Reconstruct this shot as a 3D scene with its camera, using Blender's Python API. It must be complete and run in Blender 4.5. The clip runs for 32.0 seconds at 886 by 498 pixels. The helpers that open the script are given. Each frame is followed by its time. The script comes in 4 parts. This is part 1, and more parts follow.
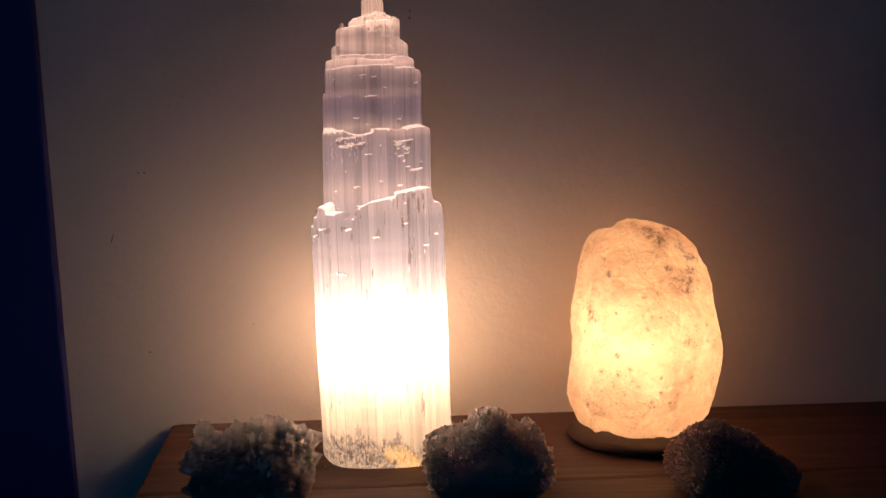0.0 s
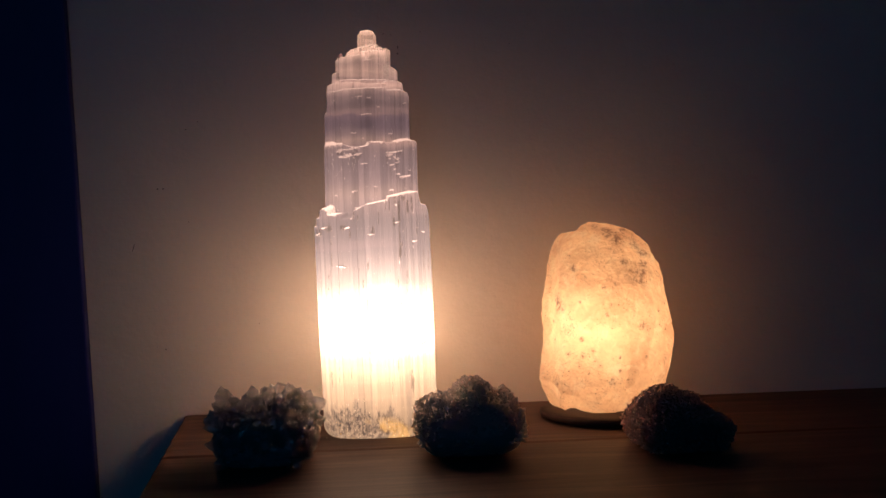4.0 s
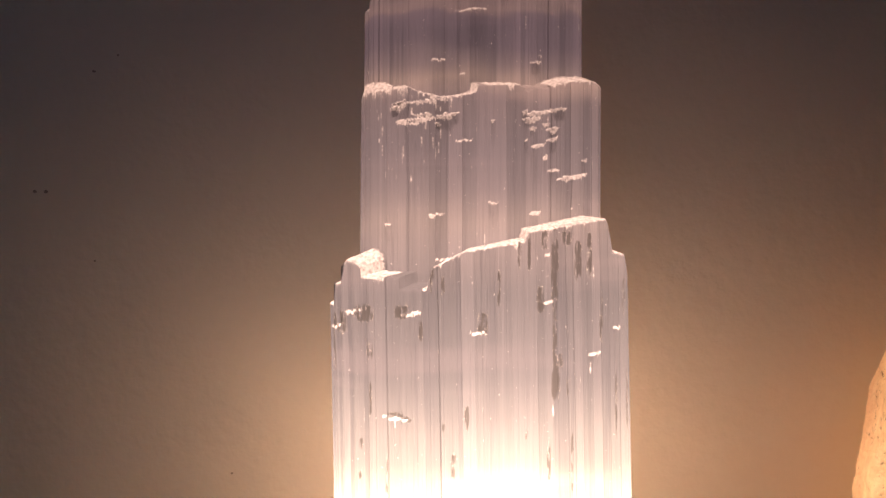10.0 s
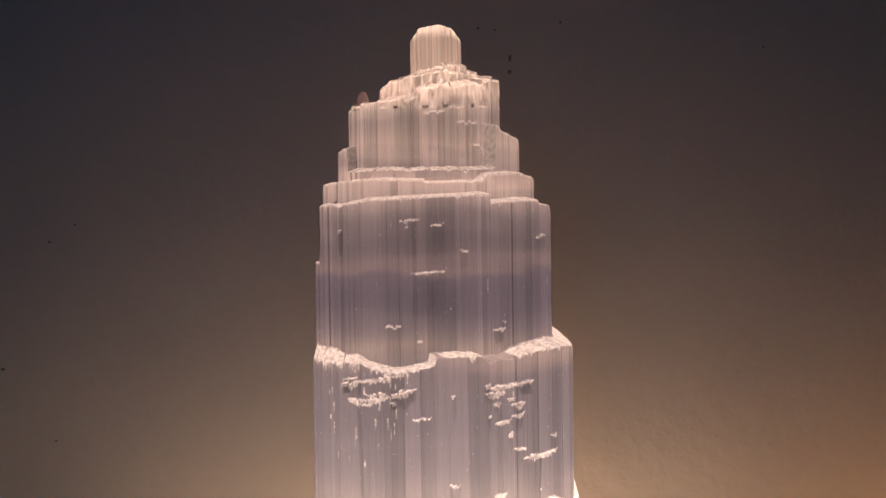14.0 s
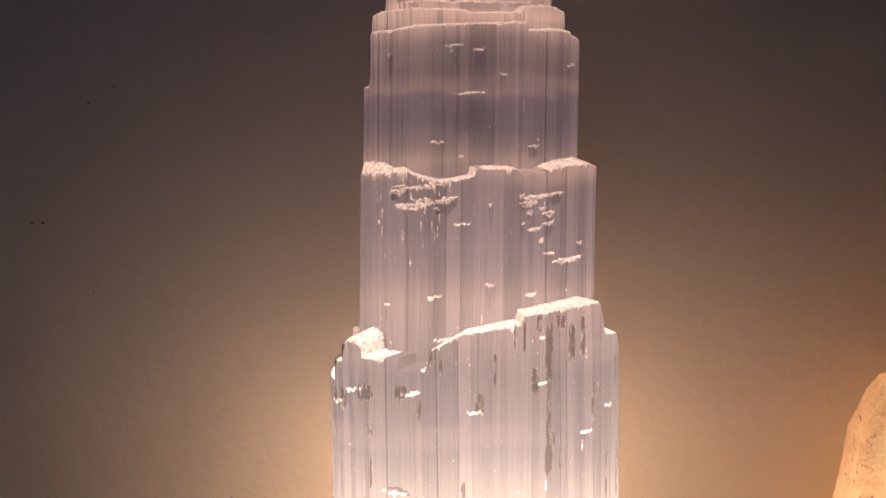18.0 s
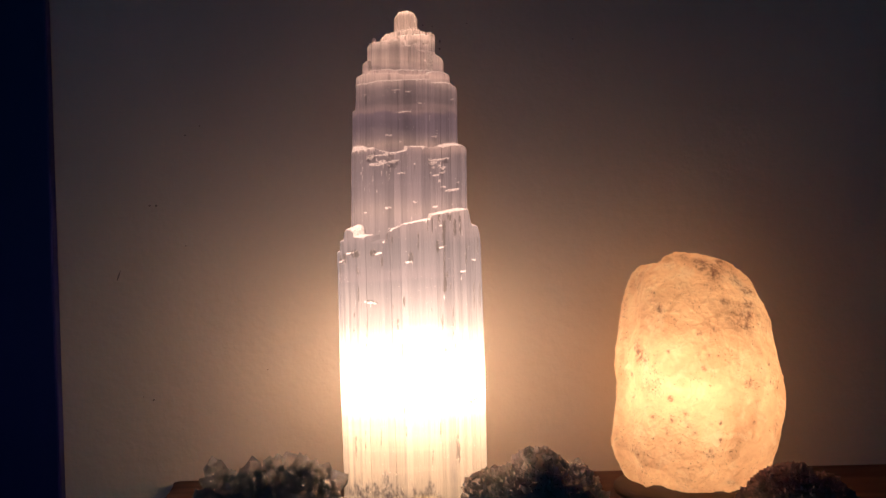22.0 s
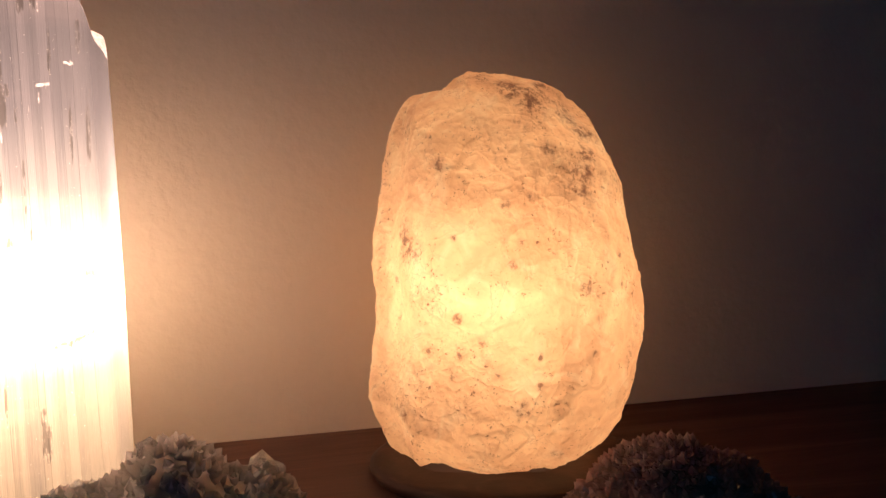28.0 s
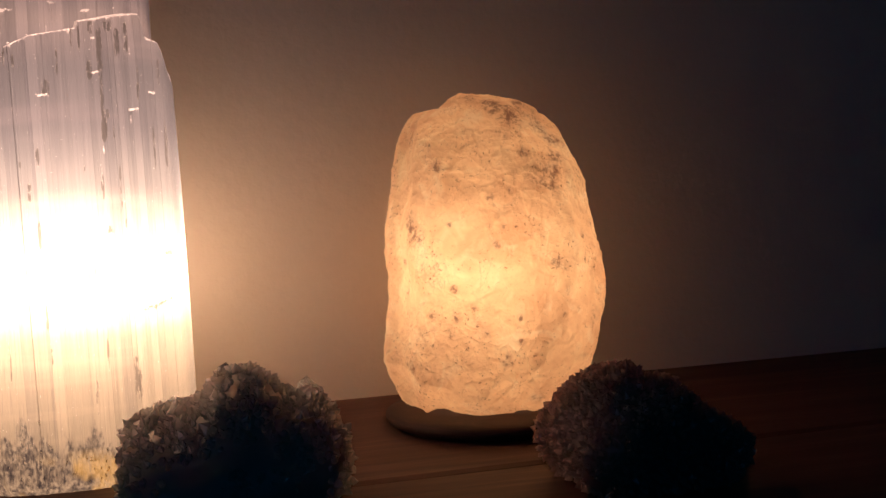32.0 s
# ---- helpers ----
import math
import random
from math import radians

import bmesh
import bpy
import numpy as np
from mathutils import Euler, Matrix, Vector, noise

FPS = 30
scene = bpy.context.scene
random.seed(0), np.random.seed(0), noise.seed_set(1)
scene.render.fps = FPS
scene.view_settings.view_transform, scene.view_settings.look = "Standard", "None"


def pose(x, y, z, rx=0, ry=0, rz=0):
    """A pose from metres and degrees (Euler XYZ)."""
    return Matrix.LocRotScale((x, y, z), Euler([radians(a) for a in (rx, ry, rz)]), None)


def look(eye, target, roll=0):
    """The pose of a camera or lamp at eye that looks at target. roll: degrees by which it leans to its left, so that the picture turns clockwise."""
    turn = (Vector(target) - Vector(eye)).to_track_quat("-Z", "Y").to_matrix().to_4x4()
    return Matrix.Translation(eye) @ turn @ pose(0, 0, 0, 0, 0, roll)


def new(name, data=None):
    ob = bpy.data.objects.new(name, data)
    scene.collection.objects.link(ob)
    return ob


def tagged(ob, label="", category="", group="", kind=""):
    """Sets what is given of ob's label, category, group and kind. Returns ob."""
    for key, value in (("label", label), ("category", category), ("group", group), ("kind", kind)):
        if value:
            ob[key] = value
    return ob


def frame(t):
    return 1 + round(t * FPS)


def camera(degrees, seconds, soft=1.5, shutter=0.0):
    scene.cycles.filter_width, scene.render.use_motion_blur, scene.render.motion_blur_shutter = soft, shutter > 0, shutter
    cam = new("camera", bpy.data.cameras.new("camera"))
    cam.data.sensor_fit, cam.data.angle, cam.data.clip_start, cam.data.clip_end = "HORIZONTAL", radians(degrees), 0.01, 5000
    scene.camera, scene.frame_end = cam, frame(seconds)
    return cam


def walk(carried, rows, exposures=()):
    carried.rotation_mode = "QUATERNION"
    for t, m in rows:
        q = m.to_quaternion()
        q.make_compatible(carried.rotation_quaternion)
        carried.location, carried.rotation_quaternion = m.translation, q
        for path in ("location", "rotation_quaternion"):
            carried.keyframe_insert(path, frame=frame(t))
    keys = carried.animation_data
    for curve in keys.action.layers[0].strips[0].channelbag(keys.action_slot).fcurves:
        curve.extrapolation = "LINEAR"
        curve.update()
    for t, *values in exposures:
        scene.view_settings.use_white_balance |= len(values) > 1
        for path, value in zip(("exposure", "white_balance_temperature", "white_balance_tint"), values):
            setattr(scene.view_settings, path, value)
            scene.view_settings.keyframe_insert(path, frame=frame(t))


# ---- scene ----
cam = camera(53.6, 32.0)
PATH = [
    (0, (0.01, -0.69, 0.206), (0.129, 1.303, 0.078), -1.0),
    (0.5, (-0.002, -0.726, 0.177), (0.136, 1.268, 0.105), -0.0),
    (1, (0.001, -0.757, 0.165), (0.122, 1.24, 0.15), -1.2),
    (1.5, (0.001, -0.775, 0.164), (0.134, 1.221, 0.135), -1.4),
    (2, (-0.005, -0.788, 0.172), (0.136, 1.207, 0.146), -1.0),
    (2.5, (-0.004, -0.792, 0.166), (0.146, 1.202, 0.166), -1.0),
    (4.5, (0.0, -0.793, 0.158), (0.163, 1.2, 0.169), -1.5),
    (5, (-0.014, -0.735, 0.162), (0.13, 1.26, 0.184), -1.4),
    (5.5, (0.003, -0.647, 0.185), (0.04, 1.351, 0.128), -0.8),
    (6, (0.017, -0.54, 0.179), (0.036, 1.459, 0.135), -1.2),
    (6.5, (0.005, -0.436, 0.174), (0.028, 1.562, 0.075), -1.3),
    (7, (0.003, -0.37, 0.165), (0.026, 1.624, 0.015), -1.5),
    (7.5, (-0.006, -0.342, 0.17), (0.018, 1.652, 0.017), -1.3),
    (8, (-0.008, -0.332, 0.175), (-0.004, 1.665, 0.059), -0.8),
    (8.5, (-0.009, -0.328, 0.178), (-0.004, 1.67, 0.103), -0.6),
    (9, (-0.014, -0.326, 0.184), (0.001, 1.673, 0.137), -0.3),
    (9.5, (-0.008, -0.325, 0.188), (-0.032, 1.675, 0.189), -0.1),
    (10, (-0.01, -0.32, 0.2), (-0.021, 1.68, 0.204), 0.2),
    (10.5, (-0.01, -0.318, 0.209), (-0.025, 1.682, 0.248), 0.4),
    (11, (-0.013, -0.313, 0.229), (0.008, 1.687, 0.202), 0.3),
    (11.5, (-0.007, -0.31, 0.239), (0.018, 1.69, 0.244), 0.1),
    (12, (-0.004, -0.306, 0.254), (0.033, 1.694, 0.26), -0.4),
    (12.5, (-0.003, -0.302, 0.266), (0.01, 1.698, 0.262), -0.6),
    (13, (0.002, -0.296, 0.273), (-0.001, 1.704, 0.269), -0.7),
    (13.5, (0.005, -0.296, 0.286), (-0.018, 1.703, 0.245), -0.9),
    (15.5, (0.008, -0.296, 0.293), (-0.056, 1.703, 0.266), -0.3),
    (16, (0.009, -0.301, 0.293), (-0.077, 1.696, 0.237), -0.3),
    (16.5, (0.004, -0.31, 0.286), (-0.084, 1.687, 0.209), -0.1),
    (17, (-0.005, -0.318, 0.277), (-0.062, 1.679, 0.184), 0.1),
    (17.5, (-0.011, -0.324, 0.266), (-0.036, 1.672, 0.144), 0.1),
    (18, (-0.014, -0.326, 0.246), (0.006, 1.669, 0.114), 0.5),
    (18.5, (-0.015, -0.342, 0.228), (0.025, 1.655, 0.116), 0.5),
    (19, (-0.019, -0.367, 0.213), (0.037, 1.631, 0.173), 0.2),
    (19.5, (-0.015, -0.405, 0.228), (0.012, 1.594, 0.179), 0.4),
    (20, (-0.018, -0.445, 0.221), (0.001, 1.555, 0.263), -0.0),
    (20.5, (-0.026, -0.485, 0.211), (0.009, 1.513, 0.301), -0.0),
    (21, (-0.022, -0.541, 0.204), (0.058, 1.455, 0.301), -0.3),
    (21.5, (-0.026, -0.595, 0.187), (0.077, 1.4, 0.283), -0.4),
    (22, (-0.014, -0.636, 0.155), (0.11, 1.358, 0.249), -0.6),
    (22.5, (-0.016, -0.658, 0.144), (0.096, 1.337, 0.225), -0.8),
    (23, (-0.015, -0.666, 0.14), (0.093, 1.328, 0.249), -0.9),
    (23.5, (-0.009, -0.654, 0.143), (0.092, 1.34, 0.251), -1.0),
    (24, (-0.005, -0.601, 0.158), (0.149, 1.393, 0.203), -1.1),
    (24.5, (0.012, -0.532, 0.177), (0.273, 1.451, 0.151), -1.2),
    (25, (0.034, -0.469, 0.168), (0.385, 1.496, 0.052), -1.2),
    (25.5, (0.056, -0.427, 0.146), (0.448, 1.531, 0.034), -1.6),
    (26, (0.067, -0.404, 0.143), (0.496, 1.547, 0.036), -1.8),
    (26.5, (0.08, -0.399, 0.144), (0.514, 1.55, 0.018), -1.9),
    (28.5, (0.091, -0.3591, 0.12), (0.6167, 1.5674, 0.0092), -1.9),
    (29, (0.0916, -0.3668, 0.1174), (0.6323, 1.5564, 0.0228), -2.4),
    (29.5, (0.0927, -0.3824, 0.1187), (0.6087, 1.5473, 0.0186), -2.28),
    (30, (0.0855, -0.3901, 0.1114), (0.5991, 1.54, 0.0058), -2.41),
    (30.5, (0.0866, -0.4089, 0.1127), (0.5859, 1.5247, 0.0041), -2.36),
    (31, (0.0858, -0.433, 0.1161), (0.5839, 1.5025, 0.0417), -2.95),
    (31.5, (0.0786, -0.4507, 0.1134), (0.5798, 1.4845, 0.0519), -3.13),
    (32, (0.0719, -0.4549, 0.1103), (0.5557, 1.4848, 0.0531), -2.79),
]

# ---- light ----
EXPOSURES = [(0, 0.5, 6380, 9), (1, 0.2, 6380, 9), (2, 0.2, 6380, 9), (5, 0.15, 6380, 9), (7, 0.12, 6550, 8), (9, 0.12, 6450, 7), (11, 0.17, 6120, 0), (12, 0.22, 6100, -3),
             (13.5, 0.22, 5750, -5), (16, 0.22, 5650, -7), (18, 0.22, 6050, 1), (20, 0.2, 6220, 4), (23, 0.2, 6500, 8), (26, 0.12, 6550, 8), (29, 0.12, 6550, 8), (30, 0.05, 6550, 8),
             (31, -0.22, 6550, 9), (32, -0.22, 6550, 9)]
walk(cam, [(t, look(eye, target, roll)) for t, eye, target, roll in PATH], EXPOSURES)

world = bpy.data.worlds.new("night")
scene.world = world
world.use_nodes = True
world.node_tree.nodes["Background"].inputs[0].default_value = (0.05, 0.08, 0.30, 1)
world.node_tree.nodes["Background"].inputs[1].default_value = 0.25


def lamp(name, kind, place, power, colour, size, aim=None):
    data = bpy.data.lights.new(name, kind)
    data.energy, data.color = power, colour
    ob = new(name, data)
    if kind == "AREA":
        data.shape, data.size, data.size_y = "RECTANGLE", size, size
        ob.matrix_world = look(place, aim)
    else:
        data.shadow_soft_size = size
        ob.location = place
    return ob


lamp("tower_bulb_light", "POINT", (0.002, 0.011, 0.102), 4.0, (1.0, 0.665, 0.475), 0.013)
lamp("salt_bulb_light", "POINT", (0.2145, 0.014, 0.083), 0.25, (1.0, 0.68, 0.425), 0.024)
# added blue fill from behind the camera, lifts the dark tones
lamp("blue_fill_light", "AREA", (-0.5, -2.37, 0.75), 1.15, (0.0, 0.42, 1.0), 1.1, (0.0, 0, 0.2))


# ---- materials ----
class Mat:
    """A small builder for node materials."""

    def __init__(self, name):
        self.m = bpy.data.materials.new(name)
        self.m.use_nodes = True
        self.t = self.m.node_tree
        self.t.nodes.clear()
        self.coord = None

    def node(self, kind, **ins):
        n = self.t.nodes.new(kind)
        for k, v in ins.items():
            self.put(n, k, v)
        return n

    def put(self, n, key, v):
        s = n.inputs[int(key[1:])] if key[0] == "i" and key[1:].isdigit() else n.inputs[key.replace("_", " ")]
        if isinstance(v, bpy.types.NodeSocket):
            self.t.links.new(v, s)
        else:
            s.default_value = v

    def place(self, scale=(1, 1, 1)):
        if not self.coord:
            self.coord = self.node("ShaderNodeNewGeometry").outputs["Position"]
        n = self.node("ShaderNodeVectorMath", i0=self.coord, i1=scale)
        n.operation = "MULTIPLY"
        return n.outputs[0]

    def noise(self, scale, size=1.0, detail=4, rough=0.55, twist=0.0):
        n = self.node("ShaderNodeTexNoise", Vector=self.place(scale), Scale=size, Detail=detail, Roughness=rough, Distortion=twist)
        return n.outputs[0]

    def ramp(self, fac, *stops):
        n = self.node("ShaderNodeValToRGB", Fac=fac)
        e = n.color_ramp.elements
        while len(e) < len(stops):
            e.new(0.5)
        for el, (p, c) in zip(e, stops):
            el.position = p
            el.color = (*c, 1) if isinstance(c, tuple) else (c, c, c, 1)
        return n.outputs[0]

    def mix(self, fac, a, b, how="MIX"):
        n = self.node("ShaderNodeMix")
        n.data_type, n.blend_type = "RGBA", how
        for s, v in ((n.inputs[0], fac), (n.inputs[6], a), (n.inputs[7], b)):
            if isinstance(v, bpy.types.NodeSocket):
                self.t.links.new(v, s)
            else:
                s.default_value = v if isinstance(v, (int, float)) else (*v, 1)
        return n.outputs[2]

    def math(self, op, a, b=0.5):
        n = self.node("ShaderNodeMath", i0=a, i1=b)
        n.operation = op
        return n.outputs[0]

    def bump(self, height, strength, distance):
        return self.node("ShaderNodeBump", Height=height, Strength=strength, Distance=distance).outputs[0]

    def shader(self, colour, rough=0.6, normal=None, **more):
        n = self.node("ShaderNodeBsdfPrincipled", Roughness=rough, **more)
        self.put(n, "Base Color", colour if isinstance(colour, bpy.types.NodeSocket) else (*colour, 1))
        if normal:
            self.put(n, "Normal", normal)
        return n.outputs[0]

    def blend(self, fac, a, b):
        return self.node("ShaderNodeMixShader", i0=fac, i1=a, i2=b).outputs[0]

    def done(self, surface):
        o = self.node("ShaderNodeOutputMaterial")
        self.t.links.new(surface, o.inputs[0])
        return self.m


def wall_paint():
    m = Mat("wall_paint")
    big = m.noise((1, 1, 1), 4, 5)
    fine = m.noise((1, 1, 1), 220, 3)
    roll = m.noise((1, 1, 1), 60, 4)
    col = m.mix(big, (0.58, 0.505, 0.42), (0.66, 0.577, 0.48))
    col = m.mix(m.math("MULTIPLY", fine, 0.14), col, (0.42, 0.30, 0.24))
    nrm = m.bump(m.math("ADD", m.math("MULTIPLY", roll, 0.7), m.math("MULTIPLY", fine, 0.3)), 0.6, 0.0018)
    return m.done(m.shader(col, 0.62, nrm))


def dark_paint():
    m = Mat("dark_paint")
    n = m.noise((8, 8, 1), 6, 4)
    # near-black; its blue stands in for the lifted tone of dark areas
    return m.done(m.shader(m.mix(n, (0.006, 0.007, 0.10), (0.010, 0.011, 0.15)), 0.55, m.bump(n, 0.2, 0.001)))


def wood(name, a, b, c, stretch=(3.2, 34, 34), rough=0.42):
    m = Mat(name)
    warp = m.noise((1.2, 5, 5), 3, 3)
    grain = m.noise(stretch, 1.6, 6, 0.6, 1.2)
    fine = m.noise((stretch[0] * 6, stretch[1] * 14, stretch[2] * 14), 1.5, 3, 0.6)
    col = m.ramp(grain, (0.30, a), (0.52, b), (0.72, c))
    col = m.mix(m.math("MULTIPLY", fine, 0.55), col, tuple(x * 0.45 for x in a))
    col = m.mix(m.math("MULTIPLY", warp, 0.35), col, tuple(x * 0.8 for x in b))
    nrm = m.bump(m.math("ADD", grain, m.math("MULTIPLY", fine, 0.5)), 0.25, 0.0008)
    return m.done(m.shader(col, rough, nrm, Specular_IOR_Level=0.2))


def selenite():
    m = Mat("selenite")
    fibre = m.noise((420, 420, 2.2), 1.0, 5, 0.65)
    thread = m.noise((1500, 1500, 9), 1.0, 3, 0.6)
    cloud = m.noise((22, 22, 46), 1.0, 4, 0.5, 0.6)
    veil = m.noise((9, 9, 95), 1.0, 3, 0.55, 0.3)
    grit = m.noise((1, 1, 1), 900, 3)
    rag = m.noise((700, 700, 120), 1.0, 4, 0.6)
    geo = m.node("ShaderNodeNewGeometry")
    up = m.math("ABSOLUTE", m.node("ShaderNodeSeparateXYZ", Vector=geo.outputs["Normal"]).outputs[2])
    xyz = m.node("ShaderNodeSeparateXYZ", Vector=m.coord)
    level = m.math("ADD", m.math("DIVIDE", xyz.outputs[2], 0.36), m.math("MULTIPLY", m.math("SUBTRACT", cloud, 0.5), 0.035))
    # cream foot, mauve middle, frosted cap; glow falloff and haze bands painted in
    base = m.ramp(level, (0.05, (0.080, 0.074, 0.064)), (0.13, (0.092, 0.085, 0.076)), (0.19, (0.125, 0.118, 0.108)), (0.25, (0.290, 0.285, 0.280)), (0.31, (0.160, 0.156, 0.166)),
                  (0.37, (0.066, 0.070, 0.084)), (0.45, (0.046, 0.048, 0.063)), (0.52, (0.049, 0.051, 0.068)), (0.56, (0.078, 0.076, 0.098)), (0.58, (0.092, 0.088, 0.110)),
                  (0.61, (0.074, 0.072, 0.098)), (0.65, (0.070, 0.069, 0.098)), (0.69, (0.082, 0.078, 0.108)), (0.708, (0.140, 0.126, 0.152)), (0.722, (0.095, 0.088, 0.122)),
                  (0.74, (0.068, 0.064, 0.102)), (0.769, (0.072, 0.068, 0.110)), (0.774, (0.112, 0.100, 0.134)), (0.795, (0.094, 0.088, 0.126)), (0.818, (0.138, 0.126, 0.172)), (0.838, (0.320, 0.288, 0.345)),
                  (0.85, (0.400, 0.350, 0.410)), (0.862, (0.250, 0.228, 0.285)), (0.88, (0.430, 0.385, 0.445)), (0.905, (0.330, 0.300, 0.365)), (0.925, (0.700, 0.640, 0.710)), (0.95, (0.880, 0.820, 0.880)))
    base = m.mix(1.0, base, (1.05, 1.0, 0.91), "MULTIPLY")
    hair = m.noise((5200, 5200, 13), 1.0, 2, 0.6)
    tone = m.node("ShaderNodeAttribute")
    tone.attribute_name = "tone"
    panel = tone.outputs["Fac"]
    spark = m.noise((1, 1, 0.45), 2300, 2, 0.5)
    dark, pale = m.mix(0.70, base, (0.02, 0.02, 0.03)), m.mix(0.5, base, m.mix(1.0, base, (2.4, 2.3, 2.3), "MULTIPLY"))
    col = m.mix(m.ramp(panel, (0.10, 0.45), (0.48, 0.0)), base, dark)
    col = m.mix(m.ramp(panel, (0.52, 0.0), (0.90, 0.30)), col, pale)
    col = m.mix(m.ramp(fibre, (0.32, 0.16), (0.48, 0.0)), col, dark)
    col = m.mix(m.ramp(fibre, (0.56, 0.0), (0.70, 0.10)), col, pale)
    col = m.mix(m.ramp(thread, (0.30, 0.40), (0.40, 0.0)), col, dark)
    col = m.mix(m.ramp(thread, (0.66, 0.0), (0.74, 0.18)), col, pale)
    col = m.mix(m.ramp(hair, (0.30, 0.42), (0.40, 0.0)), col, dark)
    col = m.mix(m.ramp(hair, (0.60, 0.0), (0.69, 0.45)), col, pale)
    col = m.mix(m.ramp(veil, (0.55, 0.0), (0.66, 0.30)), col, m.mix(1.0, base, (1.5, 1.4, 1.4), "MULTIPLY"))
    # glints, put into the colour as small pale dots
    col = m.mix(m.ramp(spark, (0.745, 0.0), (0.765, 0.8)), col, (0.50, 0.46, 0.48))
    # frosted fracture faces
    white = m.mix(m.ramp(grit, (0.35, 0.0), (0.62, 1.0)), (0.22, 0.20, 0.22), (0.56, 0.51, 0.54))
    frost = m.node("ShaderNodeAttribute")
    frost.attribute_name = "frost"
    ragged = m.math("ADD", frost.outputs["Fac"], m.math("MULTIPLY", m.math("SUBTRACT", grit, 0.5), 0.9))
    col = m.mix(m.ramp(ragged, (0.30, 0.0), (0.62, 1.0)), col, m.mix(0.5, white, base))
    # grey and ochre crust grown into the foot
    tuft = m.noise((130, 130, 34), 1.0, 5, 0.65)
    tall = m.node("ShaderNodeMapRange", Value=xyz.outputs[0], i1=-0.030, i2=0.028, i3=0.031, i4=0.017).outputs[0]
    reach = m.math("SUBTRACT", m.math("ADD", tall, m.math("MULTIPLY", m.math("SUBTRACT", tuft, 0.5), 0.075)), xyz.outputs[2])
    strand = m.noise((420, 420, 150), 1.0, 5, 0.7, 0.6)
    crusty = m.math("MULTIPLY", m.ramp(m.math("MULTIPLY", reach, 100), (0.0, 0.0), (0.6, 1.0)), m.ramp(strand, (0.48, 1.0), (0.68, 0.15)))
    gold = m.math("MULTIPLY", m.ramp(m.noise((60, 60, 40), 1.0, 3, 0.5), (0.52, 0.0), (0.62, 0.8)), m.ramp(m.math("MULTIPLY", xyz.outputs[2], 40), (0.5, 1.0), (0.8, 0.0)))
    grains = m.ramp(m.noise((1, 1, 0.5), 560, 5, 0.7), (0.36, (0.010, 0.0095, 0.012)), (0.47, (0.030, 0.027, 0.026)), (0.60, (0.10, 0.09, 0.075)))
    col = m.mix(crusty, col, m.mix(gold, grains, m.mix(0.6, grains, (0.21, 0.150, 0.055))))
    slit_mark = m.node("ShaderNodeAttribute")
    slit_mark.attribute_name = "slit_mark"
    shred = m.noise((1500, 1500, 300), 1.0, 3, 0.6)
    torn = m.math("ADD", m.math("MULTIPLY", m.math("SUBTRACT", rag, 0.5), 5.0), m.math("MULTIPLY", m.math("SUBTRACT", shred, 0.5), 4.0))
    deep = m.math("MULTIPLY", m.math("ADD", slit_mark.outputs["Fac"], torn), m.ramp(slit_mark.outputs["Fac"], (0.02, 0.0), (0.25, 1.0)))
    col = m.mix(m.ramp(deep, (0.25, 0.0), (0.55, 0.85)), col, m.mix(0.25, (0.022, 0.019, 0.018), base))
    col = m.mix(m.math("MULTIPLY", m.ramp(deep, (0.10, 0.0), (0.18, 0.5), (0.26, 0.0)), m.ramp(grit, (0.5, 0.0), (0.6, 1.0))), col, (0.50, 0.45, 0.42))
    grain = m.math("ADD", m.math("MULTIPLY", hair, 0.5), m.math("MULTIPLY", thread, 0.5))
    nrm = m.bump(m.math("ADD", grain, m.math("MULTIPLY", m.math("MULTIPLY", grit, up), 2.0)), 0.5, 0.0008)
    skin = m.shader(m.mix(0.5, col, (0.60, 0.58, 0.62)), m.ramp(thread, (0.3, 0.5), (0.7, 0.25)), nrm)
    # the fibres run along the height and carry the light both ways
    along = m.node("ShaderNodeMapRange", Value=xyz.outputs[2], i1=0.06, i2=0.15, i3=-0.40, i4=0.85).outputs[0]
    lean = m.node("ShaderNodeVectorMath", i0=geo.outputs["Normal"], i1=m.node("ShaderNodeCombineXYZ", Z=along).outputs[0])
    axis = m.node("ShaderNodeVectorMath", i0=lean.outputs[0])
    axis.operation = "NORMALIZE"
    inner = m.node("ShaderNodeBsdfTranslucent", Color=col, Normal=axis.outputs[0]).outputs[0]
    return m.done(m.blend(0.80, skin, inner))


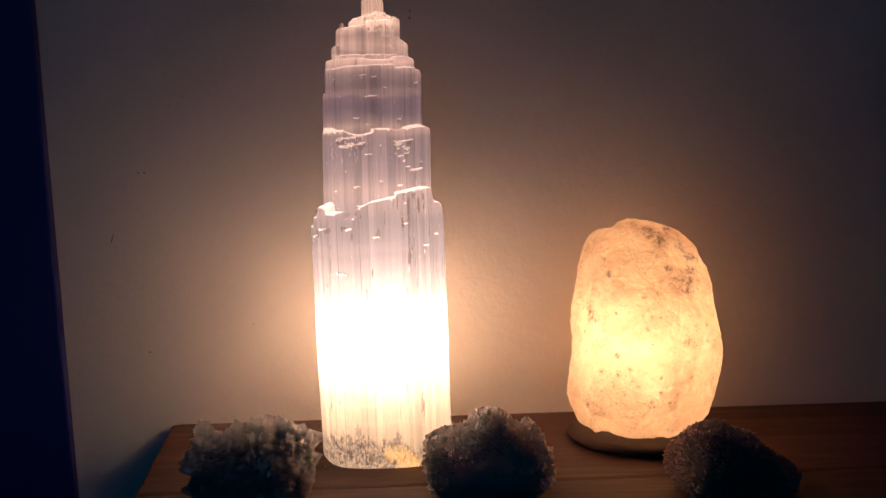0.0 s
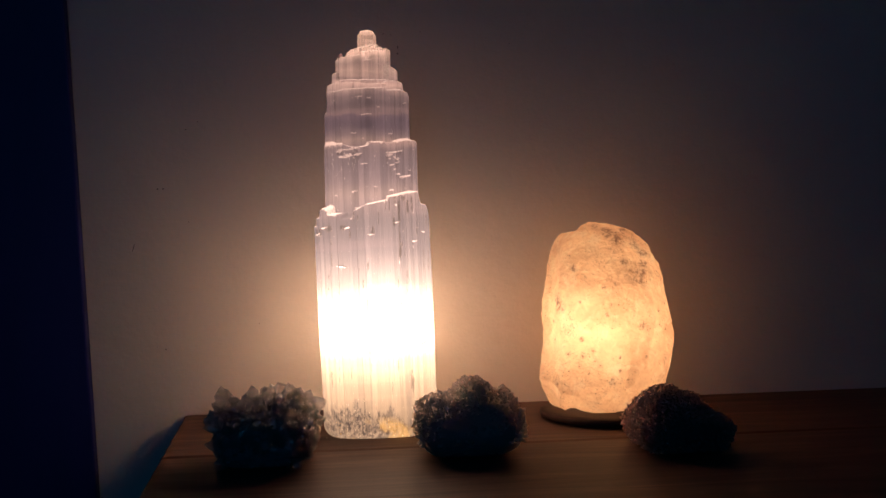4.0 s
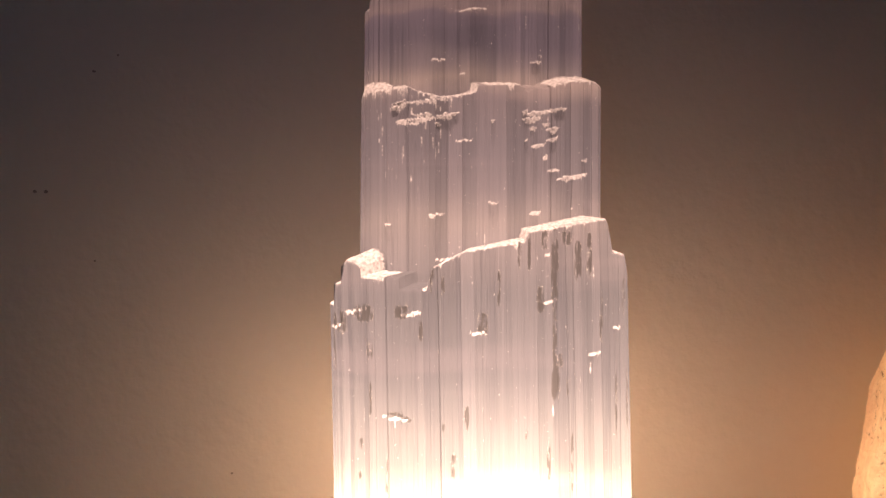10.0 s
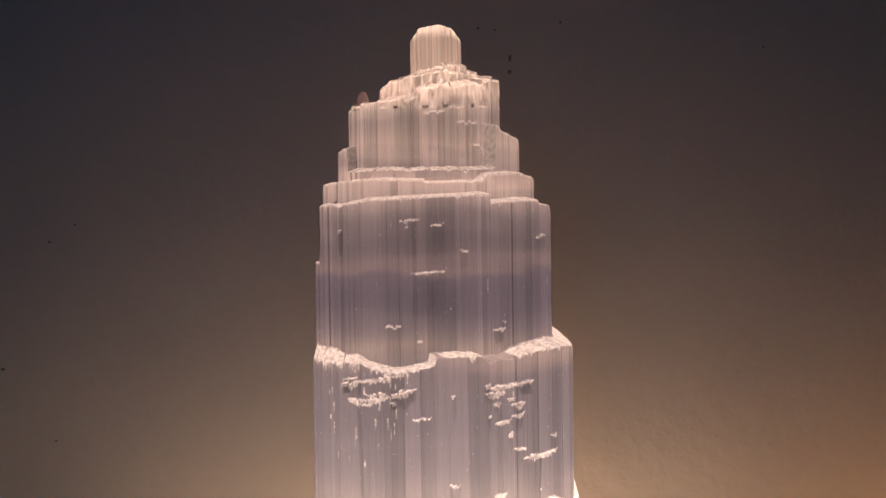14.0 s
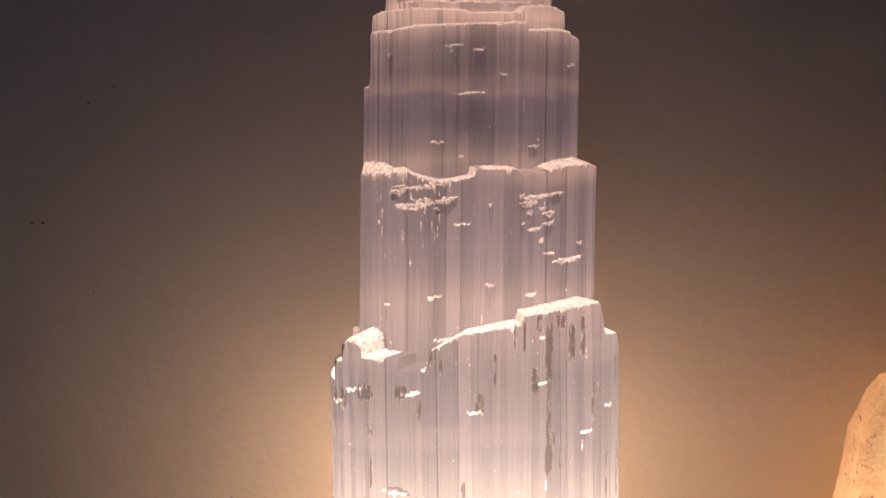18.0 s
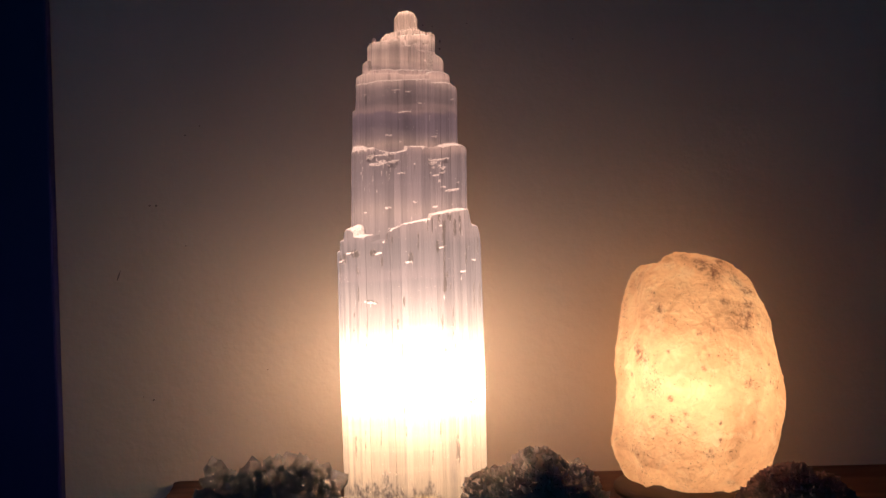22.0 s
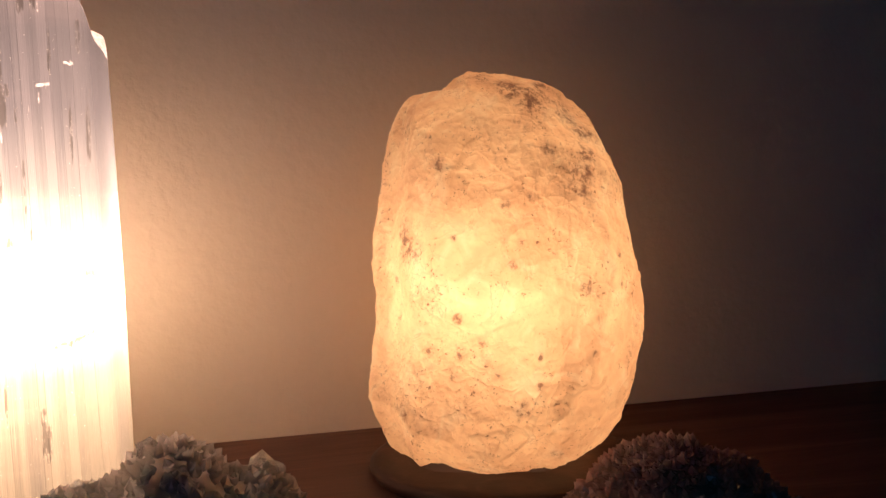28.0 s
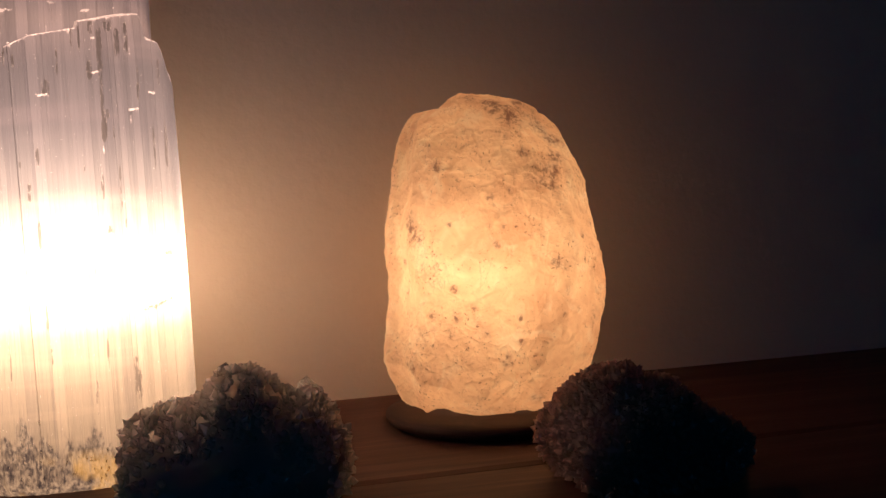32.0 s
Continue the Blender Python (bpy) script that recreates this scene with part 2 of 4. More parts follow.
def salt():
    m = Mat("salt_crystal")
    big = m.noise((1, 1, 1), 24, 5, 0.6, 0.7)
    mid = m.noise((1, 1, 1), 85, 5, 0.6, 0.8)
    speck = m.noise((1, 1, 1.0), 620, 3, 0.6, 0.4)
    patch = m.noise((1, 1, 1), 50, 5, 0.65, 0.6)
    warp = m.node("ShaderNodeTexNoise", Vector=m.place(), Scale=260, Detail=5)
    col = m.ramp(big, (0.30, (0.74, 0.47, 0.30)), (0.46, (0.90, 0.63, 0.41)), (0.56, (0.96, 0.70, 0.46)), (0.70, (1.0, 0.84, 0.60)))
    col = m.mix(m.ramp(mid, (0.36, 0.38), (0.52, 0.0)), col, (0.72, 0.45, 0.29))
    col = m.mix(m.ramp(mid, (0.53, 0.0), (0.68, 0.40)), col, (1.0, 0.90, 0.70))
    flecks = m.math("MULTIPLY", m.ramp(speck, (0.335, 0.95), (0.385, 0.0)), m.ramp(patch, (0.44, 0.12), (0.60, 1.0)))
    col = m.mix(flecks, col, (0.17, 0.065, 0.035))
    stains = m.math("MULTIPLY", m.ramp(patch, (0.58, 0.0), (0.70, 0.45)), m.ramp(speck, (0.42, 1.0), (0.58, 0.05)))
    col = m.mix(stains, col, (0.36, 0.17, 0.10))
    vein = m.math("ABSOLUTE", m.math("SUBTRACT", m.noise((1, 1, 1), 34, 4, 0.6, 1.2), 0.5))
    veins = m.math("MULTIPLY", m.ramp(vein, (0.002, 0.35), (0.008, 0.0)), m.ramp(mid, (0.44, 0.0), (0.58, 1.0)))
    col = m.mix(veins, col, (0.36, 0.16, 0.09))
    spot = m.node("ShaderNodeAttribute")
    spot.attribute_name = "stain"
    fleck = m.noise((1, 1, 1), 520, 4, 0.7, 0.5)
    clot = m.noise((1, 1, 1), 190, 4, 0.65, 0.8)
    held = m.ramp(spot.outputs["Fac"], (0.0, 0.0), (0.5, 1.0))
    # a faint tinge, clots in it and flecks in those
    col = m.mix(m.math("MULTIPLY", held, m.ramp(clot, (0.35, 0.10), (0.62, 0.50))), col, (0.42, 0.24, 0.17))
    torn = m.math("ADD", spot.outputs["Fac"], m.math("ADD", m.math("MULTIPLY", m.math("SUBTRACT", clot, 0.5), 3.0), m.math("MULTIPLY", m.math("SUBTRACT", fleck, 0.5), 3.2)))
    col = m.mix(m.math("MULTIPLY", m.ramp(torn, (0.45, 0.0), (0.95, 0.85)), held), col, (0.20, 0.105, 0.08))
    # broken scales
    cell = m.node("ShaderNodeTexVoronoi", Vector=m.mix(0.02, m.place(), m.node("ShaderNodeTexNoise", Vector=m.place(), Scale=70, Detail=4).outputs[1]), Scale=120)
    cell.feature = "DISTANCE_TO_EDGE"
    crack = m.math("MULTIPLY", m.ramp(cell.outputs["Distance"], (0.0, 1.0), (0.05, 0.0)), m.ramp(patch, (0.46, 0.0), (0.56, 0.35)))
    col = m.mix(crack, col, (0.60, 0.34, 0.20))
    rough = m.math("ADD", m.math("MULTIPLY", mid, 0.6), m.math("MULTIPLY", speck, 0.3))
    scale = m.ramp(cell.outputs["Distance"], (0.0, 0.0), (0.16, 1.0))
    nrm = m.bump(m.math("ADD", rough, m.math("MULTIPLY", scale, 0.22)), 0.55, 0.0016)
    skin = m.shader(m.mix(0.55, col, (0.75, 0.58, 0.5)), 0.42, nrm)
    inner = m.node("ShaderNodeBsdfTranslucent", Color=col, Normal=nrm).outputs[0]
    return m.done(m.blend(0.72, skin, inner))


def quartz(name, tint, cloudy, deep, thin, rough=0.06):
    m = Mat(name)
    n = m.noise((1, 1, 1), 260, 4, 0.6)
    rnd = m.node("ShaderNodeObjectInfo").outputs["Random"]
    col = m.mix(n, tint, deep)
    col = m.mix(m.math("MULTIPLY", rnd, 0.5), col, deep)
    glass = m.shader((0.95, 0.94, 0.93), rough, None, IOR=1.54, Transmission_Weight=1.0)
    sheer = m.node("ShaderNodeBsdfTransparent", Color=m.mix(0.35, (1, 1, 1), col)).outputs[0]
    gloss = m.node("ShaderNodeBsdfGlossy", Color=(1, 1, 1, 1), Roughness=rough).outputs[0]
    sheer = m.blend(m.node("ShaderNodeFresnel", IOR=1.54).outputs[0], sheer, gloss)
    clear = m.blend(thin, glass, sheer)
    milk = m.node("ShaderNodeBsdfTranslucent", Color=col).outputs[0]
    skin = m.shader(col, 2 * rough)
    return m.done(m.blend(cloudy, clear, m.blend(0.82, skin, milk)))


def stain(name, a, b):
    """Dirt and grains that some light comes through."""
    m = Mat(name)
    n = m.noise((1, 1, 1), 900, 3)
    col = m.mix(m.ramp(n, (0.35, 0.0), (0.65, 1.0)), a, b)
    glow = m.node("ShaderNodeBsdfTranslucent", Color=col).outputs[0]
    return m.done(m.blend(0.7, m.shader(col, 0.7), glow))


def rock(name, a, b):
    m = Mat(name)
    n = m.noise((1, 1, 1), 120, 5, 0.6)
    f = m.noise((1, 1, 1), 700, 3)
    nrm = m.bump(m.math("ADD", n, m.math("MULTIPLY", f, 0.4)), 0.7, 0.002)
    return m.done(m.shader(m.mix(n, a, b), 0.85, nrm))


def plain(name, a, b, rough, size=90):
    m = Mat(name)
    n = m.noise((1, 1, 1), size, 4)
    return m.done(m.shader(m.mix(n, a, b), rough, m.bump(n, 0.2, 0.0008)))


SPOTS = [  # dark inclusions in the salt, two added at the back: place, size, strength
    (0.1668, 0.004, 0.1123, 0.0042, 0.9), (0.1690, -0.0015, 0.1045, 0.0042, 0.9), (0.1807, -0.0137, 0.1404, 0.0022, 1.0), (0.2157, -0.0206, 0.1559, 0.0032, 0.55),
    (0.2147, -0.0058, 0.1732, 0.0055, 0.85), (0.2225, -0.0137, 0.1666, 0.0062, 0.9), (0.2312, -0.005, 0.1717, 0.0046, 0.8), (0.2371, -0.0063, 0.1671, 0.0045, 0.6),
    (0.2378, -0.0135, 0.1601, 0.0050, 0.7), (0.2427, -0.0166, 0.1542, 0.0045, 0.75), (0.2488, -0.0158, 0.1523, 0.0035, 0.7), (0.2397, -0.0282, 0.1437, 0.0030, 0.9),
    (0.2450, -0.0261, 0.1426, 0.0026, 0.9), (0.2391, -0.0307, 0.1338, 0.0036, 0.9), (0.2330, -0.0314, 0.1335, 0.0056, 0.6), (0.2368, -0.0322, 0.1269, 0.0038, 0.6),
    (0.2266, -0.0315, 0.1314, 0.0038, 0.45), (0.2227, -0.0291, 0.1446, 0.0030, 0.6), (0.2580, -0.0227, 0.1338, 0.0032, 0.5), (0.2610, -0.022, 0.1290, 0.0026, 0.6),
    (0.2524, -0.0325, 0.1012, 0.0014, 1.0), (0.2361, -0.0366, 0.0888, 0.0030, 0.7), (0.2404, -0.0368, 0.0860, 0.0018, 0.9), (0.2156, -0.0343, 0.0608, 0.0014, 0.9),
    (0.2143, -0.0345, 0.0548, 0.0014, 0.75), (0.2158, -0.0337, 0.0483, 0.0014, 1.0), (0.2093, -0.0329, 0.0416, 0.0016, 0.9), (0.2107, -0.0332, 0.0378, 0.0016, 1.0),
    (0.2074, -0.0329, 0.0376, 0.0024, 0.55), (0.2257, -0.0287, 0.0178, 0.0034, 0.55), (0.1852, -0.0207, 0.0760, 0.0018, 0.8), (0.1748, -0.0146, 0.0628, 0.0016, 0.9),
    (0.1744, -0.0149, 0.0561, 0.0014, 0.8), (0.1858, -0.0223, 0.0623, 0.0020, 0.9), (0.1824, -0.0204, 0.0537, 0.0030, 0.5), (0.1987, -0.0301, 0.0538, 0.0020, 0.75),
    (0.2060, -0.0312, 0.0985, 0.0016, 0.85), (0.1928, -0.0260, 0.0668, 0.0022, 0.6), (0.2100, -0.0312, 0.1074, 0.0016, 0.7), (0.2034, -0.0295, 0.1088, 0.0014, 0.6),
    (0.2146, -0.0303, 0.1254, 0.0018, 0.6), (0.2040, -0.0279, 0.1231, 0.0018, 0.6), (0.2236, -0.0332, 0.1022, 0.0012, 0.9), (0.1845, -0.0198, 0.1095, 0.0012, 0.9),
    (0.2604, -0.0279, 0.0589, 0.0030, 0.7), (0.2641, -0.0277, 0.0736, 0.0024, 0.5), (0.2581, -0.0289, 0.0544, 0.0020, 0.6), (0.1635, -0.0064, 0.0368, 0.0030, 0.45),
    (0.1698, -0.0118, 0.0332, 0.0034, 0.4), (0.2389, -0.0376, 0.0612, 0.0012, 0.9), (0.2058, 0.0072, 0.1789, 0.0040, 0.6), (0.2615, -0.0235, 0.1073, 0.0022, 0.6),
    # last two: darkening added on the unseen back to dim the side glow
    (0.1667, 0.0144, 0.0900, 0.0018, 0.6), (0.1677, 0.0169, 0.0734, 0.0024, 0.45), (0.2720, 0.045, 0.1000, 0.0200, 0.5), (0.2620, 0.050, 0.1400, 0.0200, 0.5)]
SLITS = [  # dark slits in the tower's face: place, half width, half height, strength
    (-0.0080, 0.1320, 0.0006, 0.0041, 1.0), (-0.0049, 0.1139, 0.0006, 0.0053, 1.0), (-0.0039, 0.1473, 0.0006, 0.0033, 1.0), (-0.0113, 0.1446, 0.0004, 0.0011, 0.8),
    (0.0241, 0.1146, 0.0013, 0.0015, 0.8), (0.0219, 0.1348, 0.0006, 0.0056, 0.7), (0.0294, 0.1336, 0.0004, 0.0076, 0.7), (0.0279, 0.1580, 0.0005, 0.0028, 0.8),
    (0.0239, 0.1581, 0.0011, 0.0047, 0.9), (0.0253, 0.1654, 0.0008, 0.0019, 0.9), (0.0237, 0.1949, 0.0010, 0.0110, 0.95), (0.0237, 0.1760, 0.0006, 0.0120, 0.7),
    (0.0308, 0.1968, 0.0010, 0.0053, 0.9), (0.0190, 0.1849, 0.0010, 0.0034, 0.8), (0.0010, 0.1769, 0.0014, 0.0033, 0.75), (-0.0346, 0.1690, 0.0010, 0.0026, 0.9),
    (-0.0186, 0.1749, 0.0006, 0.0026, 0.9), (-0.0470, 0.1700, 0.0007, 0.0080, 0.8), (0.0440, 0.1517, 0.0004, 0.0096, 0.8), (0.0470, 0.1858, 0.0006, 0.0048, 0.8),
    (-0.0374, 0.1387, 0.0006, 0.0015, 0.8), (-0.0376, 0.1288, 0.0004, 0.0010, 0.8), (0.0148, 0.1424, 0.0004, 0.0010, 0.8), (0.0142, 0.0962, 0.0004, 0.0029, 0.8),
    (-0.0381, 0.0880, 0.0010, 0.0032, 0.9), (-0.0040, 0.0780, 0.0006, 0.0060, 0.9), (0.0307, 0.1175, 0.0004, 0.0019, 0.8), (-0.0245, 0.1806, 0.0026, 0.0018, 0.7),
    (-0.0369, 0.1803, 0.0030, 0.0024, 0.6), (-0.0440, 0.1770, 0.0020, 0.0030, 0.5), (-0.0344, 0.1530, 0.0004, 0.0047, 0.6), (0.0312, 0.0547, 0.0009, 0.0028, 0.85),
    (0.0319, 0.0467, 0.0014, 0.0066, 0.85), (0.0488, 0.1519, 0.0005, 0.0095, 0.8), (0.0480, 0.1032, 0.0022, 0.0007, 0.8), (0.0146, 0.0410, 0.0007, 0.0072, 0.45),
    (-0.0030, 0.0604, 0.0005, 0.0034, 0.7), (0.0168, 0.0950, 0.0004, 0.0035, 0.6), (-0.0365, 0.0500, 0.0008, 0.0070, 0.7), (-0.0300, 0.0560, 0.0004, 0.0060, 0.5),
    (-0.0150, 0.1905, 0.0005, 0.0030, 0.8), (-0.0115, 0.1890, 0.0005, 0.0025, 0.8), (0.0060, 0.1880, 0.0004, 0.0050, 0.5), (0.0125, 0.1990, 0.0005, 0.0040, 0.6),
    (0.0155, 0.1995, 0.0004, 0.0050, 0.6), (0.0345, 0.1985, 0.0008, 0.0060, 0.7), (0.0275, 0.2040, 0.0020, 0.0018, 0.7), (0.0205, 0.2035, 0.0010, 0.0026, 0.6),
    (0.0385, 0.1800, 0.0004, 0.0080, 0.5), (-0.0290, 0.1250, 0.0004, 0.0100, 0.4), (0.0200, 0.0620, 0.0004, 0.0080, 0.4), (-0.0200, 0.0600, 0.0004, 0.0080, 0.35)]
SCRATCHES = [  # fine slanting cracks: from, to
    (-0.0285, 0.1488, -0.0250, 0.1483), (-0.0250, 0.1483, -0.0212, 0.1466), (0.0345, 0.0788, 0.0400, 0.0800), (0.0400, 0.0800, 0.0478, 0.0832), (0.0385, 0.0788, 0.0410, 0.0802)]
WALL, DARK = wall_paint(), dark_paint()
BOARD = wood("board_wood", (0.055, 0.023, 0.016), (0.12, 0.055, 0.038), (0.21, 0.105, 0.070), (3.2, 34, 34), 0.6)
TURNED = wood("turned_wood", (0.024, 0.009, 0.007), (0.058, 0.024, 0.017), (0.12, 0.052, 0.036), (22, 22, 300), 0.6)
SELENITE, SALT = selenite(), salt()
CLEAR = quartz("clear_quartz", (0.95, 0.93, 0.92), 0.24, (0.82, 0.79, 0.78), 0.72)
CLOUDY = quartz("cloudy_quartz", (0.93, 0.90, 0.88), 0.28, (0.78, 0.74, 0.73), 0.9)
DEEP = quartz("deep_quartz", (0.95, 0.90, 0.87), 0.45, (0.84, 0.77, 0.74), 0.95, 0.45)
DEEP_RED = quartz("deep_red_quartz", (0.60, 0.42, 0.40), 0.55, (0.40, 0.25, 0.24), 0.95, 0.5)
MILKY = quartz("milky_quartz", (0.95, 0.90, 0.87), 0.42, (0.82, 0.74, 0.71), 0.9)
RUSTY = quartz("rusty_quartz", (0.74, 0.56, 0.53), 0.60, (0.46, 0.28, 0.27), 0.8)
ROCK = rock("matrix_rock", (0.09, 0.075, 0.085), (0.20, 0.17, 0.18))
BROWN_ROCK = rock("brown_rock", (0.09, 0.06, 0.06), (0.20, 0.13, 0.13))
CRUST = stain("grey_crust", (0.45, 0.42, 0.38), (0.90, 0.84, 0.76))
OCHRE = stain("ochre_crust", (0.38, 0.25, 0.08), (0.58, 0.43, 0.20))
DIRT = rock("brown_dirt", (0.18, 0.14, 0.115), (0.30, 0.24, 0.20))
FLOOR = wood("floor_wood", (0.05, 0.03, 0.02), (0.09, 0.055, 0.035), (0.14, 0.09, 0.055), (2, 18, 18))
# for the unseen walls and ceiling, dark so they return little warm bounce
GREY = plain("unseen_wall_grey", (0.085, 0.085, 0.10), (0.12, 0.12, 0.14), 0.7, 8)


# ---- building ----
def part(name, bm, material, parent=None, label="", smooth=False):
    """One mesh object out of a bmesh, under a thing or a part."""
    me = bpy.data.meshes.new(name)
    bm.to_mesh(me)
    bm.free()
    me.materials.append(material)
    if smooth:
        me.polygons.foreach_set("use_smooth", [True] * len(me.polygons))
    ob = new(name, me)
    ob.parent = parent
    if label:
        ob["label"] = label
    return ob


def block(x0, x1, y0, y1, z0, z1, bevel=0.0):
    bm = bmesh.new()
    bmesh.ops.create_cube(bm, size=1, matrix=Matrix.Translation(((x0 + x1) / 2, (y0 + y1) / 2, (z0 + z1) / 2))
                          @ Matrix.Diagonal((x1 - x0, y1 - y0, z1 - z0, 1)))
    if bevel:
        bmesh.ops.bevel(bm, geom=bm.edges[:], offset=bevel, segments=2, affect="EDGES", profile=0.6)
    return bm


def sheet(name, verts, faces, material, parent=None, smooth=False):
    me = bpy.data.meshes.new(name)
    me.from_pydata(verts, [], faces)
    me.update()
    me.materials.append(material)
    if smooth:
        me.polygons.foreach_set("use_smooth", [True] * len(me.polygons))
    ob = new(name, me)
    ob.parent = parent
    return ob


def empty(name, place=(0, 0, 0)):
    ob = new(name)
    ob.location = place
    ob.empty_display_size = 0.02
    return ob


# ---- the room ----
BACK_Y, FLOOR_Z, TOP_Z = 0.112, -0.86, 1.55
tagged(part("wall_north", block(-2.0, 2.2, BACK_Y, BACK_Y + 0.12, FLOOR_Z, TOP_Z), WALL),
       "beige painted plaster wall with small nicks", "wall", kind="structure")
wall_north = bpy.data.objects["wall_north"]
# side walls out of view, kept dark to hold back bounced light
tagged(part("wall_west", block(-2.12, -2.0, -2.5, BACK_Y + 0.12, FLOOR_Z, TOP_Z), GREY), "unseen side wall, assumed dark grey", "wall", kind="structure")
tagged(part("wall_east", block(2.2, 2.32, -2.5, BACK_Y + 0.12, FLOOR_Z, TOP_Z), GREY), "unseen side wall, assumed dark grey", "wall", kind="structure")
# out of view too; the opening is added to go with the blue fill
south = empty("wall_south")
tagged(south, "unseen wall with an added window opening, assumed dark grey", "wall", kind="structure")
for x0, x1, z0, z1 in ((-2.12, -1.1, FLOOR_Z, TOP_Z), (0.1, 2.32, FLOOR_Z, TOP_Z), (-1.1, 0.1, FLOOR_Z, 0.15), (-1.1, 0.1, 1.35, TOP_Z)):
    part("wall_section", block(x0, x1, -2.62, -2.5, z0, z1), GREY, south)
tagged(part("floor", block(-2.12, 2.32, -2.62, BACK_Y + 0.12, FLOOR_Z - 0.1, FLOOR_Z), FLOOR), "dark brown wooden floor", "floor", kind="structure")
# unseen ceiling, dark for the same low bounce
tagged(part("ceiling", block(-2.12, 2.32, -2.62, BACK_Y + 0.12, TOP_Z, TOP_Z + 0.1), GREY), "unseen ceiling, assumed dark grey", "ceiling", kind="structure")

# dark painted door beside the shelf
door = tagged(empty("door_1", (-0.7, BACK_Y, FLOOR_Z)), "near-black door with a flat casing, tinted blue for lifted darks", "door", kind="structure")
door_inv = Matrix.Translation((0.7, -BACK_Y, -FLOOR_Z))


def under(ob, parent, inv):
    ob.matrix_parent_inverse = inv
    return ob


frame_side = block(-0.40, -0.2875, BACK_Y - 0.012, BACK_Y, FLOOR_Z, 1.25, 0.002)
for v in frame_side.verts:
    if v.co.x > -0.3:
        v.co.x -= 0.042 * (v.co.z - 0.17)
under(part("casing", frame_side, DARK, door), door, door_inv)
under(part("casing", block(-1.15, -1.1, BACK_Y - 0.012, BACK_Y, FLOOR_Z, 1.25, 0.002), DARK, door), door, door_inv)
under(part("leaf", block(-1.098, -0.402, BACK_Y - 0.008, BACK_Y - 0.001, FLOOR_Z + 0.01, 1.24, 0.001), DARK, door), door, door_inv)


def nick(x, z, w, h, turn=0.0):
    bm = bmesh.new()
    bmesh.ops.create_icosphere(bm, subdivisions=2, radius=1)
    for v in bm.verts:
        v.co *= 1 + 0.25 * noise.noise(v.co * 2.3 + Vector((x * 90, z * 70, 0)))
    m = Matrix.Translation((x, BACK_Y - 0.0002, z)) @ Matrix.Rotation(turn, 4, "Y") @ Matrix.Diagonal((w, 0.0006, h, 1))
    bmesh.ops.transform(bm, matrix=m, verts=bm.verts)
    part("nick", bm, DIRT, wall_north)


for x, z, w, h, turn in ((-0.2140, 0.2285, 0.0010, 0.0008, 0.0), (-0.2085, 0.2285, 0.0011, 0.0009, 0.0), (-0.2095, 0.0665, 0.0009, 0.0009, 0.0), (-0.218, 0.069, 0.0006, 0.0005, 0.3),
                         (-0.239, 0.170, 0.0006, 0.0045, 0.32), (0.0315, 0.3700, 0.0007, 0.0016, 0.1), (0.0312, 0.3635, 0.0009, 0.0011, 0.0), (0.025, 0.383, 0.0006, 0.0005, 0.0),
                         (0.017, 0.384, 0.0007, 0.0006, 0.0), (0.055, 0.386, 0.0006, 0.0006, 0.0), (-0.185, 0.288, 0.0010, 0.0006, 0.0), (-0.184, 0.1945, 0.0006, 0.0005, 0.0),
                         (-0.116, 0.090, 0.0006, 0.0005, 0.0), (0.148, 0.373, 0.0005, 0.0006, 0.0), (-0.173, 0.296, 0.0006, 0.0006, 0.0)):
    nick(x, z, w, h, turn)

# ---- wooden shelf board of two planks ----
shelf = tagged(empty("wooden_shelf", (0.2, BACK_Y, 0)), "brown wooden shelf board with a worn edge, against the wall", "shelf")
SHELF_INV = Matrix.Translation((-0.2, -BACK_Y, 0))


def plank(y0, y1, tilt):
    """A plank along x with a slanting end, softly rounded along its edges."""
    bm = bmesh.new()
    rows = []
    n = 60
    for i in range(n + 1):
        y = y0 + (y1 - y0) * i / n
        rim = min(y - y0, y1 - y)
        dip = 0.0011 * max(0.0, 1 - rim / 0.0022) ** 2
        left = -0.192 + 0.107 * (BACK_Y - y) + 0.0012 * noise.noise((y * 60, tilt, 3)) + 0.0005 * noise.noise((y * 300, 0, 8))
        if y > BACK_Y - 0.006:
            left += 0.7 * (y - BACK_Y + 0.006)
        row = []
        for s in (0, 0.0015, 0.006, 0.05, 0.15, 0.3, 0.5, 0.75):
            z = -dip - (0.0018 if s == 0 else 0.0004 if s < 0.002 else 0) + 0.0003 * noise.noise((s * 14, y * 40, tilt))
            row.append(bm.verts.new((left + s if s < 0.7 else 0.75, y, z)))
        rows.append((bm.verts.new((left + 0.0005, y, -0.034)), row))
    for (la, a), (lb, b) in zip(rows, rows[1:]):
        bm.faces.new((la, a[0], b[0], lb))
        for i in range(len(a) - 1):
            bm.faces.new((a[i], a[i + 1], b[i + 1], b[i]))
    for l, r in (rows[0], rows[-1]):
        end = bm.verts.new((0.75, r[0].co.y, -0.034))
        bm.faces.new([l] + r + [end])
    bmesh.ops.recalc_face_normals(bm, faces=bm.faces)
    under(part("plank", bm, BOARD, shelf), shelf, SHELF_INV)


plank(-0.080, BACK_Y, 1.0)
plank(-0.300, -0.0806, 2.0)


